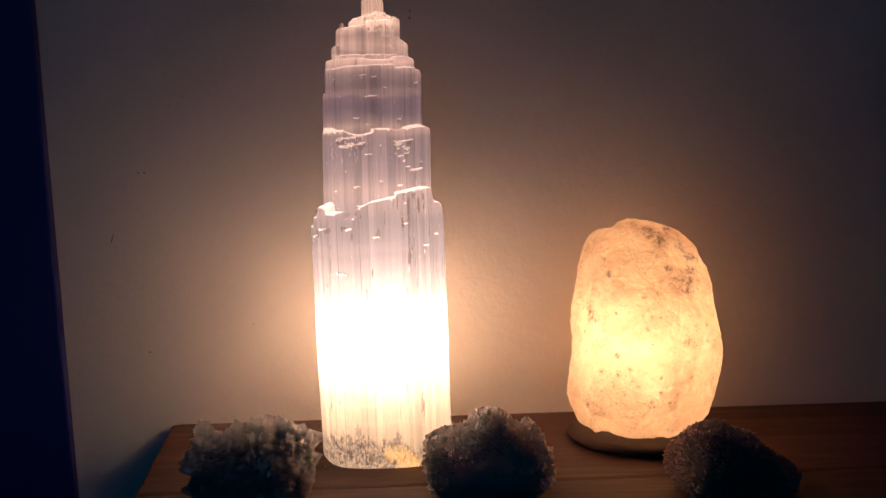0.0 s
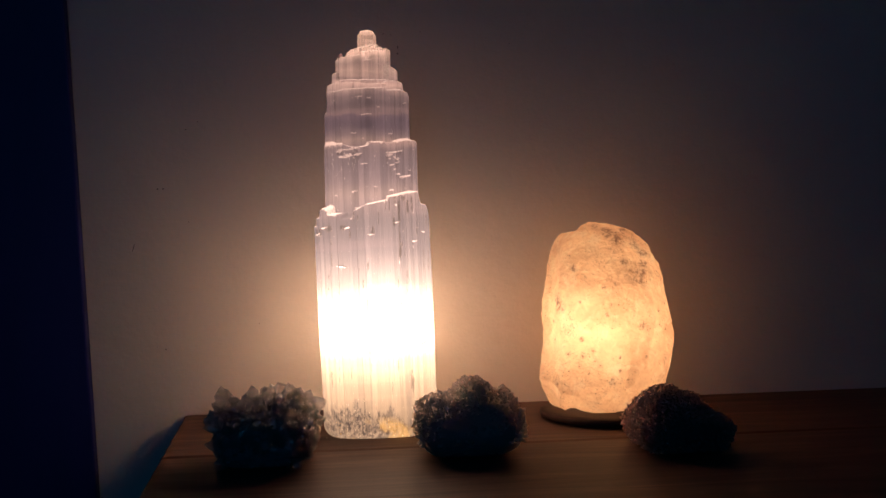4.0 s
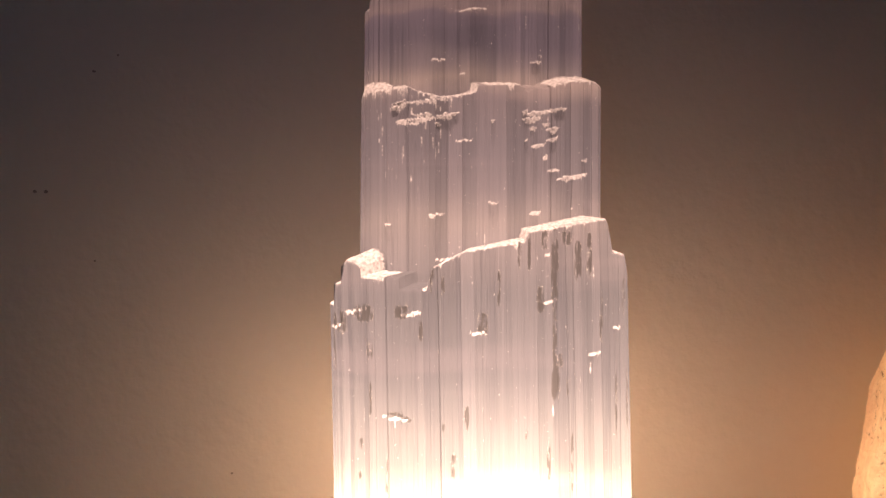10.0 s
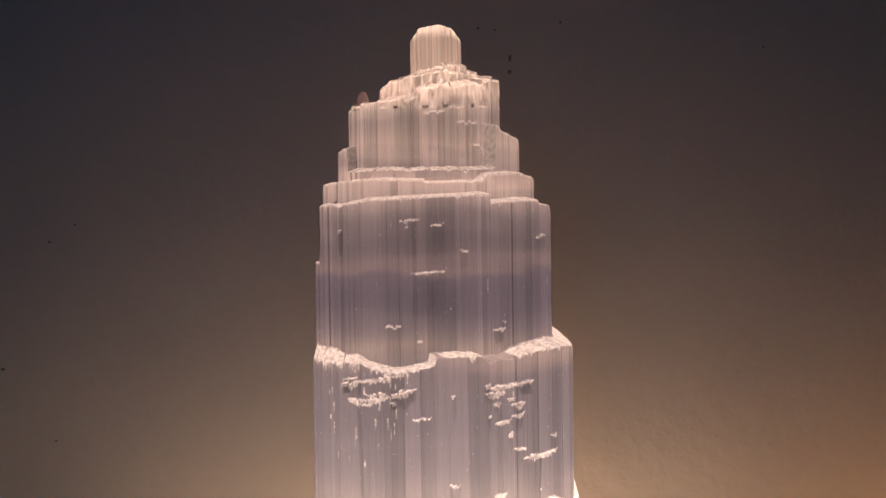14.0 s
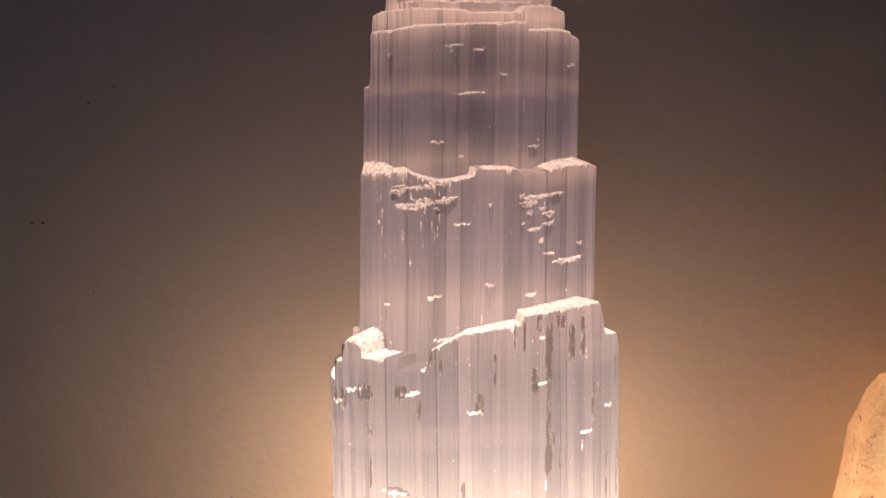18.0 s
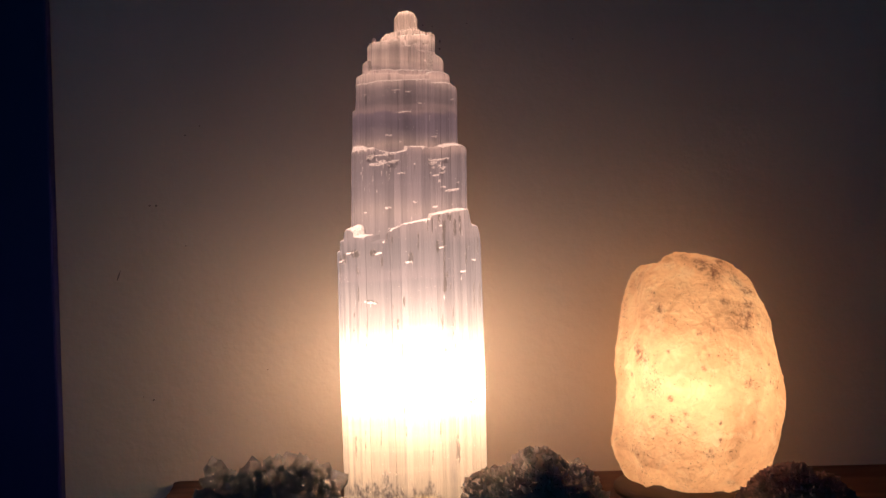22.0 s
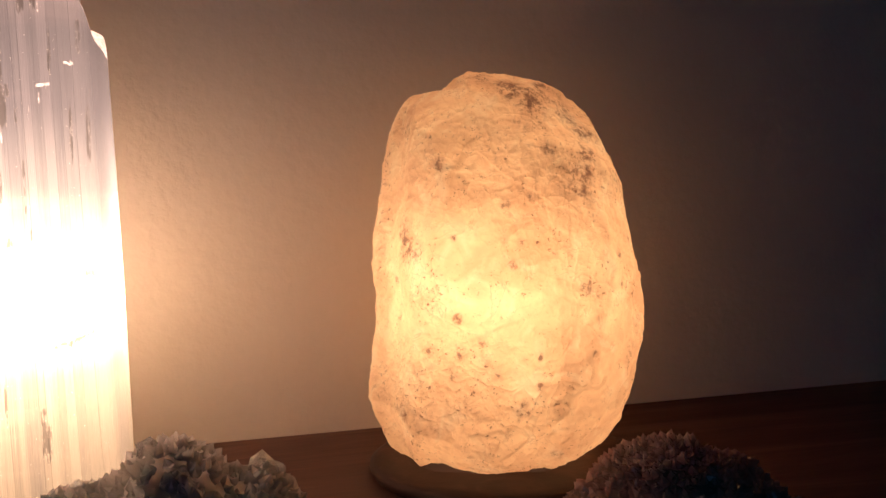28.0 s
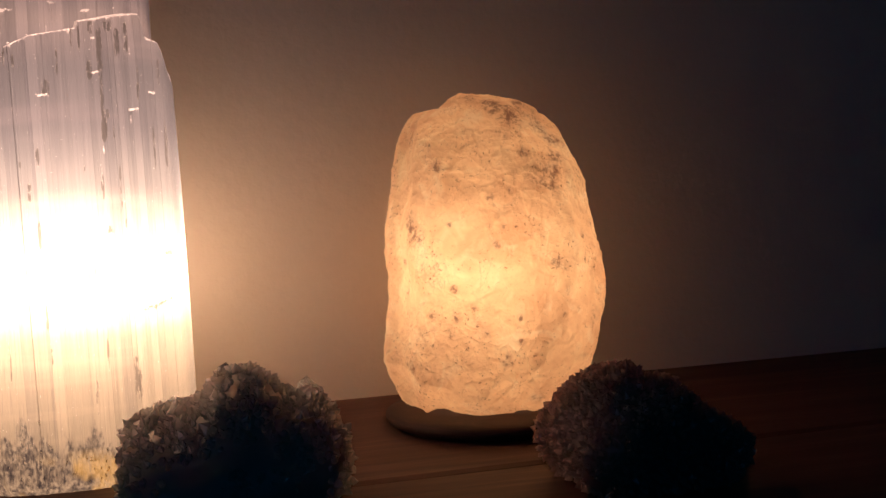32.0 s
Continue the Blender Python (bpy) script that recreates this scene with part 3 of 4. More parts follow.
# ---- selenite tower lamp ----
def oval(u, ahead, xl, xr, yf, yb, power):
    """A point on a rounded-square outline, at u from -1 to 1 across its width, on the near or the far side."""
    s = (1 - min(1.0, abs(u)) ** power) ** (1 / power)
    return (xl + xr) / 2 + (xr - xl) / 2 * u, (yf + yb) / 2 + (yb - yf) / 2 * (-s if ahead else s)


def line(x, *pts):
    """Straight lines through the points given."""
    if x <= pts[0][0]:
        return pts[0][1]
    for (a, p), (b, q) in zip(pts, pts[1:]):
        if x <= b:
            return p + (q - p) * (x - a) / (b - a)
    return pts[-1][1]


TIERS = [  # left, right, front, back, squareness
    (-0.0490, 0.0523, -0.0450, 0.046, 4.6),
    (-0.0398, 0.0418, -0.0395, 0.040, 5.0),
    (-0.0388, 0.0358, -0.0350, 0.034, 5.0),
    (-0.0362, 0.0308, -0.0320, 0.030, 6.0),
    (-0.0315, 0.0262, -0.0285, 0.026, 6.0),
    (-0.0282, 0.0203, -0.0255, 0.023, 5.0),
    (-0.0190, 0.0150, -0.0185, 0.018, 3.0),
    (-0.0110, 0.0110, -0.0120, 0.012, 2.6),
    (-0.0085, 0.0080, -0.0095, 0.009, 2.8)]


def ledge(k, x, front):
    """The height at which a tier breaks off, along its width."""
    if k == 0:
        if not front:
            return 0.196
        if x < -0.0462:
            return 0.1825
        if x < -0.0430:
            return 0.1895
        if x < -0.0365:
            return line(x, (-0.043, 0.1950), (-0.041, 0.1972), (-0.0385, 0.1966), (-0.0365, 0.1945))
        if x < -0.0240:
            return 0.1915
        if x < -0.0130:
            return line(x, (-0.0155, 0.1880), (-0.0130, 0.1950))
        if x < 0.0425:
            return line(x, (-0.013, 0.195), (-0.003, 0.2000), (0.016, 0.2032), (0.017, 0.2062), (0.0415, 0.2105), (0.0425, 0.2090))
        return line(x, (0.0425, 0.2090), (0.0440, 0.2005), (0.049, 0.199), (0.0505, 0.196), (0.052, 0.187))
    if k == 1:
        if not front:
            return 0.254
        return line(x, (-0.0405, 0.2515), (-0.033, 0.2520), (-0.029, 0.2520), (-0.024, 0.2528), (-0.020, 0.2508), (-0.012, 0.2490), (-0.006, 0.2498), (-0.001, 0.2508),
                    (-0.0004, 0.2533), (0.013, 0.2536), (0.0155, 0.2512), (0.0185, 0.2525), (0.022, 0.2525), (0.029, 0.2546), (0.038, 0.2556), (0.0425, 0.2540))
    if k == 2:
        if x < -0.0368:
            return 0.2812
        if x > 0.0310:
            return line(x, (0.031, 0.2985), (0.0345, 0.2980), (0.0365, 0.2945))
        return line(x, (-0.0365, 0.2985), (-0.029, 0.2985), (-0.02, 0.3000), (0.016, 0.3012), (0.0162, 0.2985), (0.03, 0.2995))
    if k == 3:
        return line(x, (-0.036, 0.3050), (-0.02, 0.3062), (-0.004, 0.3058), (-0.0035, 0.3050), (0.014, 0.3052), (0.016, 0.3072), (0.024, 0.3078), (0.03, 0.3065))
    if k == 4:
        return line(x, (-0.0315, 0.3155), (-0.0275, 0.3160), (-0.027, 0.309), (0.018, 0.309), (0.0185, 0.322), (0.022, 0.320), (0.0255, 0.3185))
    if k == 5:
        return line(x, (-0.0282, 0.3285), (-0.018, 0.3305), (-0.0065, 0.3315), (-0.006, 0.3345), (0.01, 0.3355), (0.0203, 0.3375))
    if k == 6:
        return line(x, (-0.019, 0.3360), (-0.012, 0.3385), (0.0, 0.3405), (0.015, 0.3395))
    if k == 7:
        return line(x, (-0.011, 0.3410), (0.0, 0.3425), (0.006, 0.3440), (0.011, 0.3425))
    return line(x, (-0.0085, 0.3545), (-0.0060, 0.3570), (0.001, 0.3578), (0.0060, 0.3566), (0.008, 0.3545))


def ledge_rise(k, x):
    """How much a ledge climbs from its rim to the tier above."""
    if k == 0:
        return line(x, (-0.045, 0.0040), (-0.037, 0.0035), (-0.0364, 0.0022), (-0.014, 0.0016), (-0.012, 0.0010), (0.042, 0.0012), (0.044, 0.0030))
    if k == 1:
        return line(x, (-0.040, 0.0046), (-0.030, 0.0034), (-0.027, 0.0014), (-0.002, 0.0008), (0.0, 0.0012), (0.022, 0.0010), (0.026, 0.0018), (0.042, 0.0026))
    return (0, 0, 0.0009, 0.0007, 0.0012, 0.0022, 0.0018, 0.0010)[k]


def shelf_depth(k, x):
    """How much of a ledge is left where the tier above has grown out over it."""
    if k == 1:
        return line(x, (-0.03, 1.0), (-0.0262, 0.85), (-0.022, 0.45), (-0.016, 0.45), (-0.010, 0.9), (0.018, 1.1), (0.04, 1.2))
    return line(x, (-0.036, 1.5), (-0.026, 1.2), (-0.016, 0.9), (-0.006, 0.9), (-0.002, 0.55), (0.003, 0.8), (0.007, 0.8),
                (0.012, 0.5), (0.018, 0.5), (0.023, 0.9), (0.032, 1.4), (0.036, 1.2))


CHIPS = [  # left, right, height, rise to the right, depth, length above, on the face of the body and the tiers
    (-0.027, -0.014, 0.2415, 0.0010, 0.0022, 0.0065), (-0.024, -0.010, 0.2465, 0.0022, 0.0018, 0.004), (-0.0075, -0.002, 0.2352, 0.0006, 0.0010, 0.003),
    (0.014, 0.0245, 0.2440, 0.0015, 0.0016, 0.005), (0.0165, 0.0215, 0.2335, 0.0014, 0.0012, 0.004), (0.0245, 0.0350, 0.2232, 0.0022, 0.0022, 0.012),
    (-0.0165, -0.0110, 0.2112, 0.0005, 0.0010, 0.0025), (0.016, 0.020, 0.2122, 0.0006, 0.0012, 0.003), (-0.011, -0.0045, 0.2935, 0.0004, 0.0008, 0.002),
    (-0.002, 0.0025, 0.2922, 0.0006, 0.0008, 0.002), (-0.0085, 0.0025, 0.2780, 0.0006, 0.0012, 0.003), (-0.016, -0.011, 0.2622, 0.0, 0.0007, 0.002),
    (0.007, 0.0095, 0.2845, 0.0, 0.0009, 0.002), (-0.0065, -0.0045, 0.2575, 0.0, 0.0006, 0.004), (-0.047, -0.0425, 0.1755, 0.001, 0.0014, 0.006),
    (-0.042, -0.036, 0.1805, 0.0008, 0.0014, 0.003), (-0.024, -0.017, 0.1800, 0.001, 0.0012, 0.004), (0.0195, 0.0245, 0.1845, 0.0, 0.0008, 0.006),
    (0.0435, 0.0465, 0.1760, 0.0, 0.0010, 0.004), (-0.003, 0.003, 0.1745, 0.0, 0.0010, 0.004), (-0.0145, -0.0045, 0.1972, 0.0012, 0.0010, 0.002),
    (-0.004, 0.003, 0.3265, 0.0008, 0.0009, 0.002), (0.006, 0.013, 0.3235, 0.0002, 0.0008, 0.002), (0.010, 0.016, 0.3165, 0.0, 0.0007, 0.002),
    (0.0465, 0.0518, 0.1070, 0.001, 0.0008, 0.002), (0.030, 0.046, 0.0790, 0.004, 0.0007, 0.0018), (-0.030, -0.021, 0.1480, -0.0015, 0.0006, 0.0015)]


CHIPS = [(a, b, h, rise, deep * 0.6, 0.008 + 4 * deep) for a, b, h, rise, deep, tall in CHIPS]
chip_rng = random.Random(77)
for _ in range(16):
    cx, cz, cw = chip_rng.uniform(-0.038, 0.038), chip_rng.uniform(0.15, 0.30), chip_rng.uniform(0.0005, 0.0022)
    if abs(cx) < 0.034 or cz < 0.2:
        CHIPS.append((cx - cw, cx + cw, cz, chip_rng.uniform(-0.0002, 0.0008), chip_rng.uniform(0.0004, 0.0009), chip_rng.uniform(0.004, 0.009)))


for _ in range(15):  # two broken patches under the second ledge
    cx, cz, cw = chip_rng.uniform(-0.027, -0.009), chip_rng.uniform(0.2400, 0.2480), chip_rng.uniform(0.0006, 0.0034)
    CHIPS.append((cx - cw, cx + cw, cz, chip_rng.uniform(-0.0002, 0.0010), chip_rng.uniform(0.0006, 0.0013), chip_rng.uniform(0.002, 0.006)))
for _ in range(11):
    cx, cz, cw = chip_rng.uniform(0.014, 0.028), chip_rng.uniform(0.2350, 0.2480), chip_rng.uniform(0.0006, 0.0030)
    CHIPS.append((cx - cw, cx + cw, cz, chip_rng.uniform(0.0, 0.0012), chip_rng.uniform(0.0006, 0.0012), chip_rng.uniform(0.002, 0.006)))


FLECKS = []  # thin upright scratches that shine white: place, half width, height
for _ in range(45):
    cx, cz = chip_rng.uniform(-0.04, 0.04), chip_rng.uniform(0.145, 0.305)
    FLECKS.append((cx, cz, chip_rng.uniform(0.0001, 0.0002), chip_rng.choice((0.0004, 0.0006, 0.001, 0.002))))


for _ in range(26):
    FLECKS.append((chip_rng.uniform(-0.034, -0.010), chip_rng.uniform(0.226, 0.249), chip_rng.uniform(0.00012, 0.0003), chip_rng.choice((0.0006, 0.001, 0.0018))))


def selenite_tower():
    rng = random.Random(5)
    n_front, n_back = 600, 110
    cols = [(math.sin(math.pi * (i / n_front - 0.5)), True) for i in range(n_front)] + [(math.sin(math.pi * (0.5 - i / n_back)), False) for i in range(n_back)]
    n = len(cols)
    # blades of uneven width, each with its own reach, break and frosting
    blade, jag, fray = [], [], []
    while len(blade) < n:
        w = rng.choice((1, 1, 2, 2, 3, 4, 6, 9, 16))
        a, b, c = rng.gauss(0, 0.00005), rng.gauss(0, 0.0003), rng.random()
        for j in range(w):
            blade.append(a + rng.gauss(0, 0.000015))
            jag.append([b * rng.gauss(0, 1.0) if j == 0 else None for _ in TIERS])
            fray.append(0.6 * c + 0.4 * rng.random())
    for i in range(1, n):
        jag[i] = [jag[i - 1][k] if v is None else v for k, v in enumerate(jag[i])]
    # slabs: broader sheets of fibres, proud of or behind their neighbours, with dark seams between them
    slab, shade, seam = [], [], []
    while len(slab) < n:
        w = rng.choice((5, 8, 12, 16, 22, 30, 45))
        a, b = [rng.gauss(0, 0.00014) for _ in TIERS], [min(1.0, max(0.0, rng.gauss(0.5, 0.22))) for _ in TIERS]
        for j in range(w):
            slab.append(a)
            shade.append(b)
            lo = rng.uniform(0.02, 0.32)
            seam.append((lo, lo + rng.uniform(0.01, 0.05)) if j == 0 or rng.random() < 0.03 else None)
    rows = (250, 100, 80, 10, 16, 34, 14, 10, 22)
    last = len(TIERS) - 1
    stacks = []
    for i, (u, ahead) in enumerate(cols):
        pts, heights, bare = [], [], [1.0] * len(TIERS)
        front = ahead or abs(u) > 0.75
        for k, (xl, xr, yf, yb, p) in enumerate(TIERS):
            q = oval(u, ahead, xl, xr, yf, yb, p)
            if k in (1, 2) and ahead and abs(u) < 0.96:
                o, w = pts[-1], 1 + (shelf_depth(k, q[0]) - 1) * min(1.0, max(0.0, (0.96 - abs(u)) / 0.12))
                q = (q[0], o[1] + (q[1] - o[1]) * w)
                bare[k - 1] = 1.0 if w > 0.6 else 0.0
            pts.append(q)
            h = ledge(k, q[0], front) + jag[i][k] * (0.35 if k < 4 else 0.8 if k == 4 else 1.9 if k < last else 0.2)
            if not front:
                h += 0.003 * noise.noise((q[0] * 120, q[1] * 120, k))
            heights.append(max(h, heights[-1] + 0.0008 + ledge_rise(k - 1, pts[k - 1][0])) if heights else h)
        stack = []
        z0 = 0.0
        for k, (x, y) in enumerate(pts):
            r = math.hypot(x, y) + 1e-9
            h = heights[k]
            chips = [c for c in CHIPS if c[0] < x < c[1]] if y < 0 else []
            flecks = [f for f in FLECKS if abs(f[0] - x) < f[2]] if y < 0 else []
            slits = [q for q in SLITS if abs(q[0] - x) < 1.6 * q[2] + 0.003] if y < 0 else []
            cracks = [q for q in SCRATCHES if q[0] <= x <= q[2]] if y < 0 else []
            length = 0.0003 + (0.0034 if k < 3 else 0.002) * fray[i] ** 5 + (0.0045 * fray[i] ** 3 if k == 1 and -0.036 < x < -0.008 else 0.0)
            for j in range(rows[k] + 1):
                bulge = 0.0
                z = z0 + (h - z0) * j / rows[k]
                lean = 0.022 * (0.13 - z) if k == 0 else 0.0
                if k == 0:
                    y = oval(u, ahead, *TIERS[0][:4], 2.7 + 1.9 * min(1.0, z / 0.10))[1]
                foot = max(0.0, 1 - z / 0.007)
                d = blade[i] + slab[i][k] + 0.0005 * noise.noise((x * 70, y * 70, z * 9)) - 0.004 * foot ** 2
                white = bare[k] * max(0.0, 1 - (h - z) / length) if k < last else 0.0
                for a, b, top, rise, deep, tall in chips:
                    hh = top + rise * (x - a) / (b - a) + 0.3 * jag[i][k] + 0.0004 * noise.noise((x * 500, top * 400, 0))
                    if hh - tall < z < hh:
                        side = min(1.0, 4 * (x - a) / (b - a), 4 * (b - x) / (b - a))
                        bulge = max(bulge, min(deep, 0.0009) * side * (1 - (hh - z) / tall))
                        if (hh - z) < (0.0004 + deep * 1.2 * fray[i]) * (0.35 + 0.65 * side):
                            white = 1.0
                d += bulge
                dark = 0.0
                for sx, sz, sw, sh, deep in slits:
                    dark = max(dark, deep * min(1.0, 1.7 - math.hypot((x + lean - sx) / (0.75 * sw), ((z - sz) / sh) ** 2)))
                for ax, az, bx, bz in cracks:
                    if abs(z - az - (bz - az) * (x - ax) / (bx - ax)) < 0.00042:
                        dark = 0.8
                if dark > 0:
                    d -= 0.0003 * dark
                tint = shade[i][k]
                if seam[i] and seam[i][0] < z < seam[i][1]:
                    tint = 0.22
                for fx, fz, fw, fh in flecks:
                    if abs(z - fz) < fh:
                        white = max(white, 0.5)
                if k in (6, 7) or (k == 5 and z > 0.3285):
                    d += 0.0003 * noise.noise((x * 420, y * 420, z * 130)) + 0.0002 * noise.noise((x * 1200, y * 1200, z * 260))
                    white *= 0.5
                if k == last:
                    d -= r * 0.12 * max(0.0, (z - 0.3520) / (h - 0.3520)) ** 4
                if j == rows[k] and k < last:
                    d -= 0.0002
                q = max(0.0, 1 + d / r)
                stack.append((x * q + lean, y * q, z, white, dark, tint))
            if k < last:
                tx, ty = pts[k + 1]
                for step in (0.35, 0.75):
                    bx, by = x + (tx - x) * step + (lean * (1 - step)), y + (ty - y) * step
                    stack.append((bx, by, h + ledge_rise(k, x) * step + 0.0006 * step * noise.noise((bx * 700, by * 700, k * 3.0)), bare[k], 0.0, 0.5))
                z0 = h + ledge_rise(k, x)
        stacks.append(stack)
    rings = len(stacks[0])
    verts = [(s[j][0], s[j][1], s[j][2]) for j in range(rings) for s in stacks]
    frost = [[s[j][q] for j in range(rings) for s in stacks] + [(1.0, 0.0, 0.5)[q - 3]] for q in (3, 4, 5)]
    faces = [(j * n + i, j * n + (i + 1) % n, (j + 1) * n + (i + 1) % n, (j + 1) * n + i) for j in range(rings - 1) for i in range(n)]
    crown = len(verts)
    verts.append((0.0, 0.0, 0.3576))
    faces += [((rings - 1) * n + i, (rings - 1) * n + (i + 1) % n, crown) for i in range(n)]
    return verts, faces, frost


tower = tagged(empty("selenite_lamp", (0.002, 0.0, 0.0)), "tall white fibrous selenite tower lamp, lit from inside, on the shelf", "lamp")
TOWER_INV = Matrix.Translation((-0.002, 0, 0))
tv, tf, frosted = selenite_tower()
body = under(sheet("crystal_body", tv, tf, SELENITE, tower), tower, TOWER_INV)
for name, values in zip(("frost", "slit_mark", "tone"), frosted):
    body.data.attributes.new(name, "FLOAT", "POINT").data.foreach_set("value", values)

bm = bmesh.new()
bmesh.ops.create_icosphere(bm, subdivisions=3, radius=1)
for v in bm.verts:
    v.co = Vector((-0.0232 + 0.0017 * v.co.x * (1 + 0.3 * noise.noise(v.co * 2)), -0.0170 + 0.0016 * v.co.y, 0.3305 + 0.0045 * math.copysign(abs(v.co.z) ** 0.6, v.co.z)))
spike = under(part("spike", bm, SELENITE, tower, "small upright crystal spike"), tower, TOWER_INV)
for name, value in (("frost", 0.35), ("slit_mark", 0.0), ("tone", 0.6)):
    spike.data.attributes.new(name, "FLOAT", "POINT").data.foreach_set("value", [value] * len(spike.data.vertices))


def face_y(x, z):
    """Where the front of the tower stands."""
    k = 0
    while k < 8 and z > ledge(k, x, True):
        k += 1
    xl, xr, yf, yb, p = TIERS[k]
    c = max(-0.999, min(0.999, (x - (xl + xr) / 2) / ((xr - xl) / 2)))
    s = (1 - abs(c) ** p) ** (1 / p)
    return (yf + yb) / 2 - (yb - yf) / 2 * s


# grey and ochre crust at the foot
def crust(name, count, material, seed, x0, x1, top, label):
    rng = random.Random(seed)
    bm = bmesh.new()
    for _ in range(count):
        x = rng.uniform(x0, x1)
        z = rng.random() ** 1.3 * line(x, *top)
        y = face_y(x, 0.05) - 0.0002 + 0.004 * max(0, 1 - z / 0.007) ** 2
        s = rng.uniform(0.0002, 0.00045)
        m = Matrix.Translation((x, y, z + 0.0006)) @ Euler((rng.uniform(-0.4, 0.4), rng.uniform(-0.5, 0.5), rng.uniform(0, 6))).to_matrix().to_4x4() @ Matrix.Diagonal((s * 0.6, s * 0.6, s * rng.uniform(1.0, 2.4), 1))
        bmesh.ops.create_icosphere(bm, subdivisions=1, radius=1, matrix=m)
    tagged(under(part(name, bm, material, tower, label), tower, TOWER_INV), kind="stuff")


CRUST_TOP = ((-0.047, 0.012), (-0.036, 0.022), (-0.03, 0.034), (-0.02, 0.030), (-0.012, 0.040), (0.0, 0.024), (0.012, 0.026), (0.02, 0.018), (0.05, 0.014))
crust("crust", 60, CRUST, 3, -0.045, 0.049, CRUST_TOP, "grey granular mineral crust")
crust("ochre_stain", 24, OCHRE, 4, 0.008, 0.018, ((0.0, 0.016), (0.02, 0.014)), "ochre yellow mineral grains")
crust("ochre_stain", 8, OCHRE, 6, -0.034, -0.029, ((-0.035, 0.018), (-0.02, 0.018)), "ochre yellow mineral grains")

# ---- salt lamp ----
salt_lamp = tagged(empty("salt_lamp", (0.215, 0.0075, 0.0)), "rough glowing orange salt rock lamp on a round wooden base", "lamp")
SALT_INV = Matrix.Translation((-0.215, -0.0075, 0))
ROCK_SIDE = (  # height, left, right
    (0.0088, 0.1660, 0.2410), (0.0115, 0.1625, 0.2475), (0.0135, 0.1612, 0.2530), (0.0160, 0.1600, 0.2572), (0.0200, 0.1582, 0.2602), (0.0260, 0.1558, 0.2635),
    (0.0340, 0.1528, 0.2656), (0.0450, 0.1546, 0.2702), (0.0580, 0.1566, 0.2739), (0.0700, 0.1582, 0.2744), (0.0820, 0.1586, 0.2737), (0.0940, 0.1568, 0.2723),
    (0.1060, 0.1577, 0.2695), (0.1180, 0.1595, 0.2671), (0.1300, 0.1612, 0.2660), (0.1420, 0.1629, 0.2650), (0.1520, 0.1655, 0.2575), (0.1600, 0.1677, 0.2538),
    (0.1670, 0.1706, 0.2470), (0.1720, 0.1765, 0.2395), (0.1738, 0.1890, 0.2350), (0.1755, 0.1912, 0.2310), (0.1785, 0.1940, 0.2225), (0.1808, 0.1985, 0.2135), (0.1825, 0.2005, 0.2085), (0.1834, 0.2020, 0.2065))


SALT_PLAN = ((0.1665, -0.012), (0.188, -0.024), (0.215, -0.034), (0.248, -0.037), (0.267, -0.020), (0.2735, 0.010), (0.268, 0.040), (0.243, 0.066),
             (0.203, 0.078), (0.1675, 0.074), (0.1605, 0.050), (0.1640, 0.014))


def plan_radius():
    """How far the rock's outline lies from its middle, by direction."""
    pts = sorted((math.atan2(y - 0.012, x - 0.215), math.hypot(x - 0.215, y - 0.012)) for x, y in SALT_PLAN)
    pts = [(a - 2 * math.pi, r) for a, r in pts[-2:]] + pts + [(a + 2 * math.pi, r) for a, r in pts[:2]]
    out = []
    for i in range(720):
        th = -math.pi + 2 * math.pi * i / 720
        w = [(math.exp(-((th - a) / 0.20) ** 2), r) for a, r in pts]
        soft = sum(q * r for q, r in w) / (sum(q for q, r in w) + 1e-9)
        out.append(0.5 * line(th, *pts) + 0.5 * soft)
    return out


ROCK_CUTS = (  # turn, tip, depth: the flat faces where the rock broke
    (-96, 4, 0.0050), (-60, -4, 0.0042), (-128, 2, 0.0046), (-150, 6, 0.0030), (-100, 36, 0.0075), (-62, 40, 0.0080), (-138, 44, 0.0070), (-30, 26, 0.0045),
    (-92, -30, 0.0060), (-130, -38, 0.0050), (-55, -36, 0.0050), (-20, -12, 0.0030), (-78, 16, 0.0030), (-112, 18, 0.0030), (-84, -12, 0.0026), (-90, 66, 0.0040))


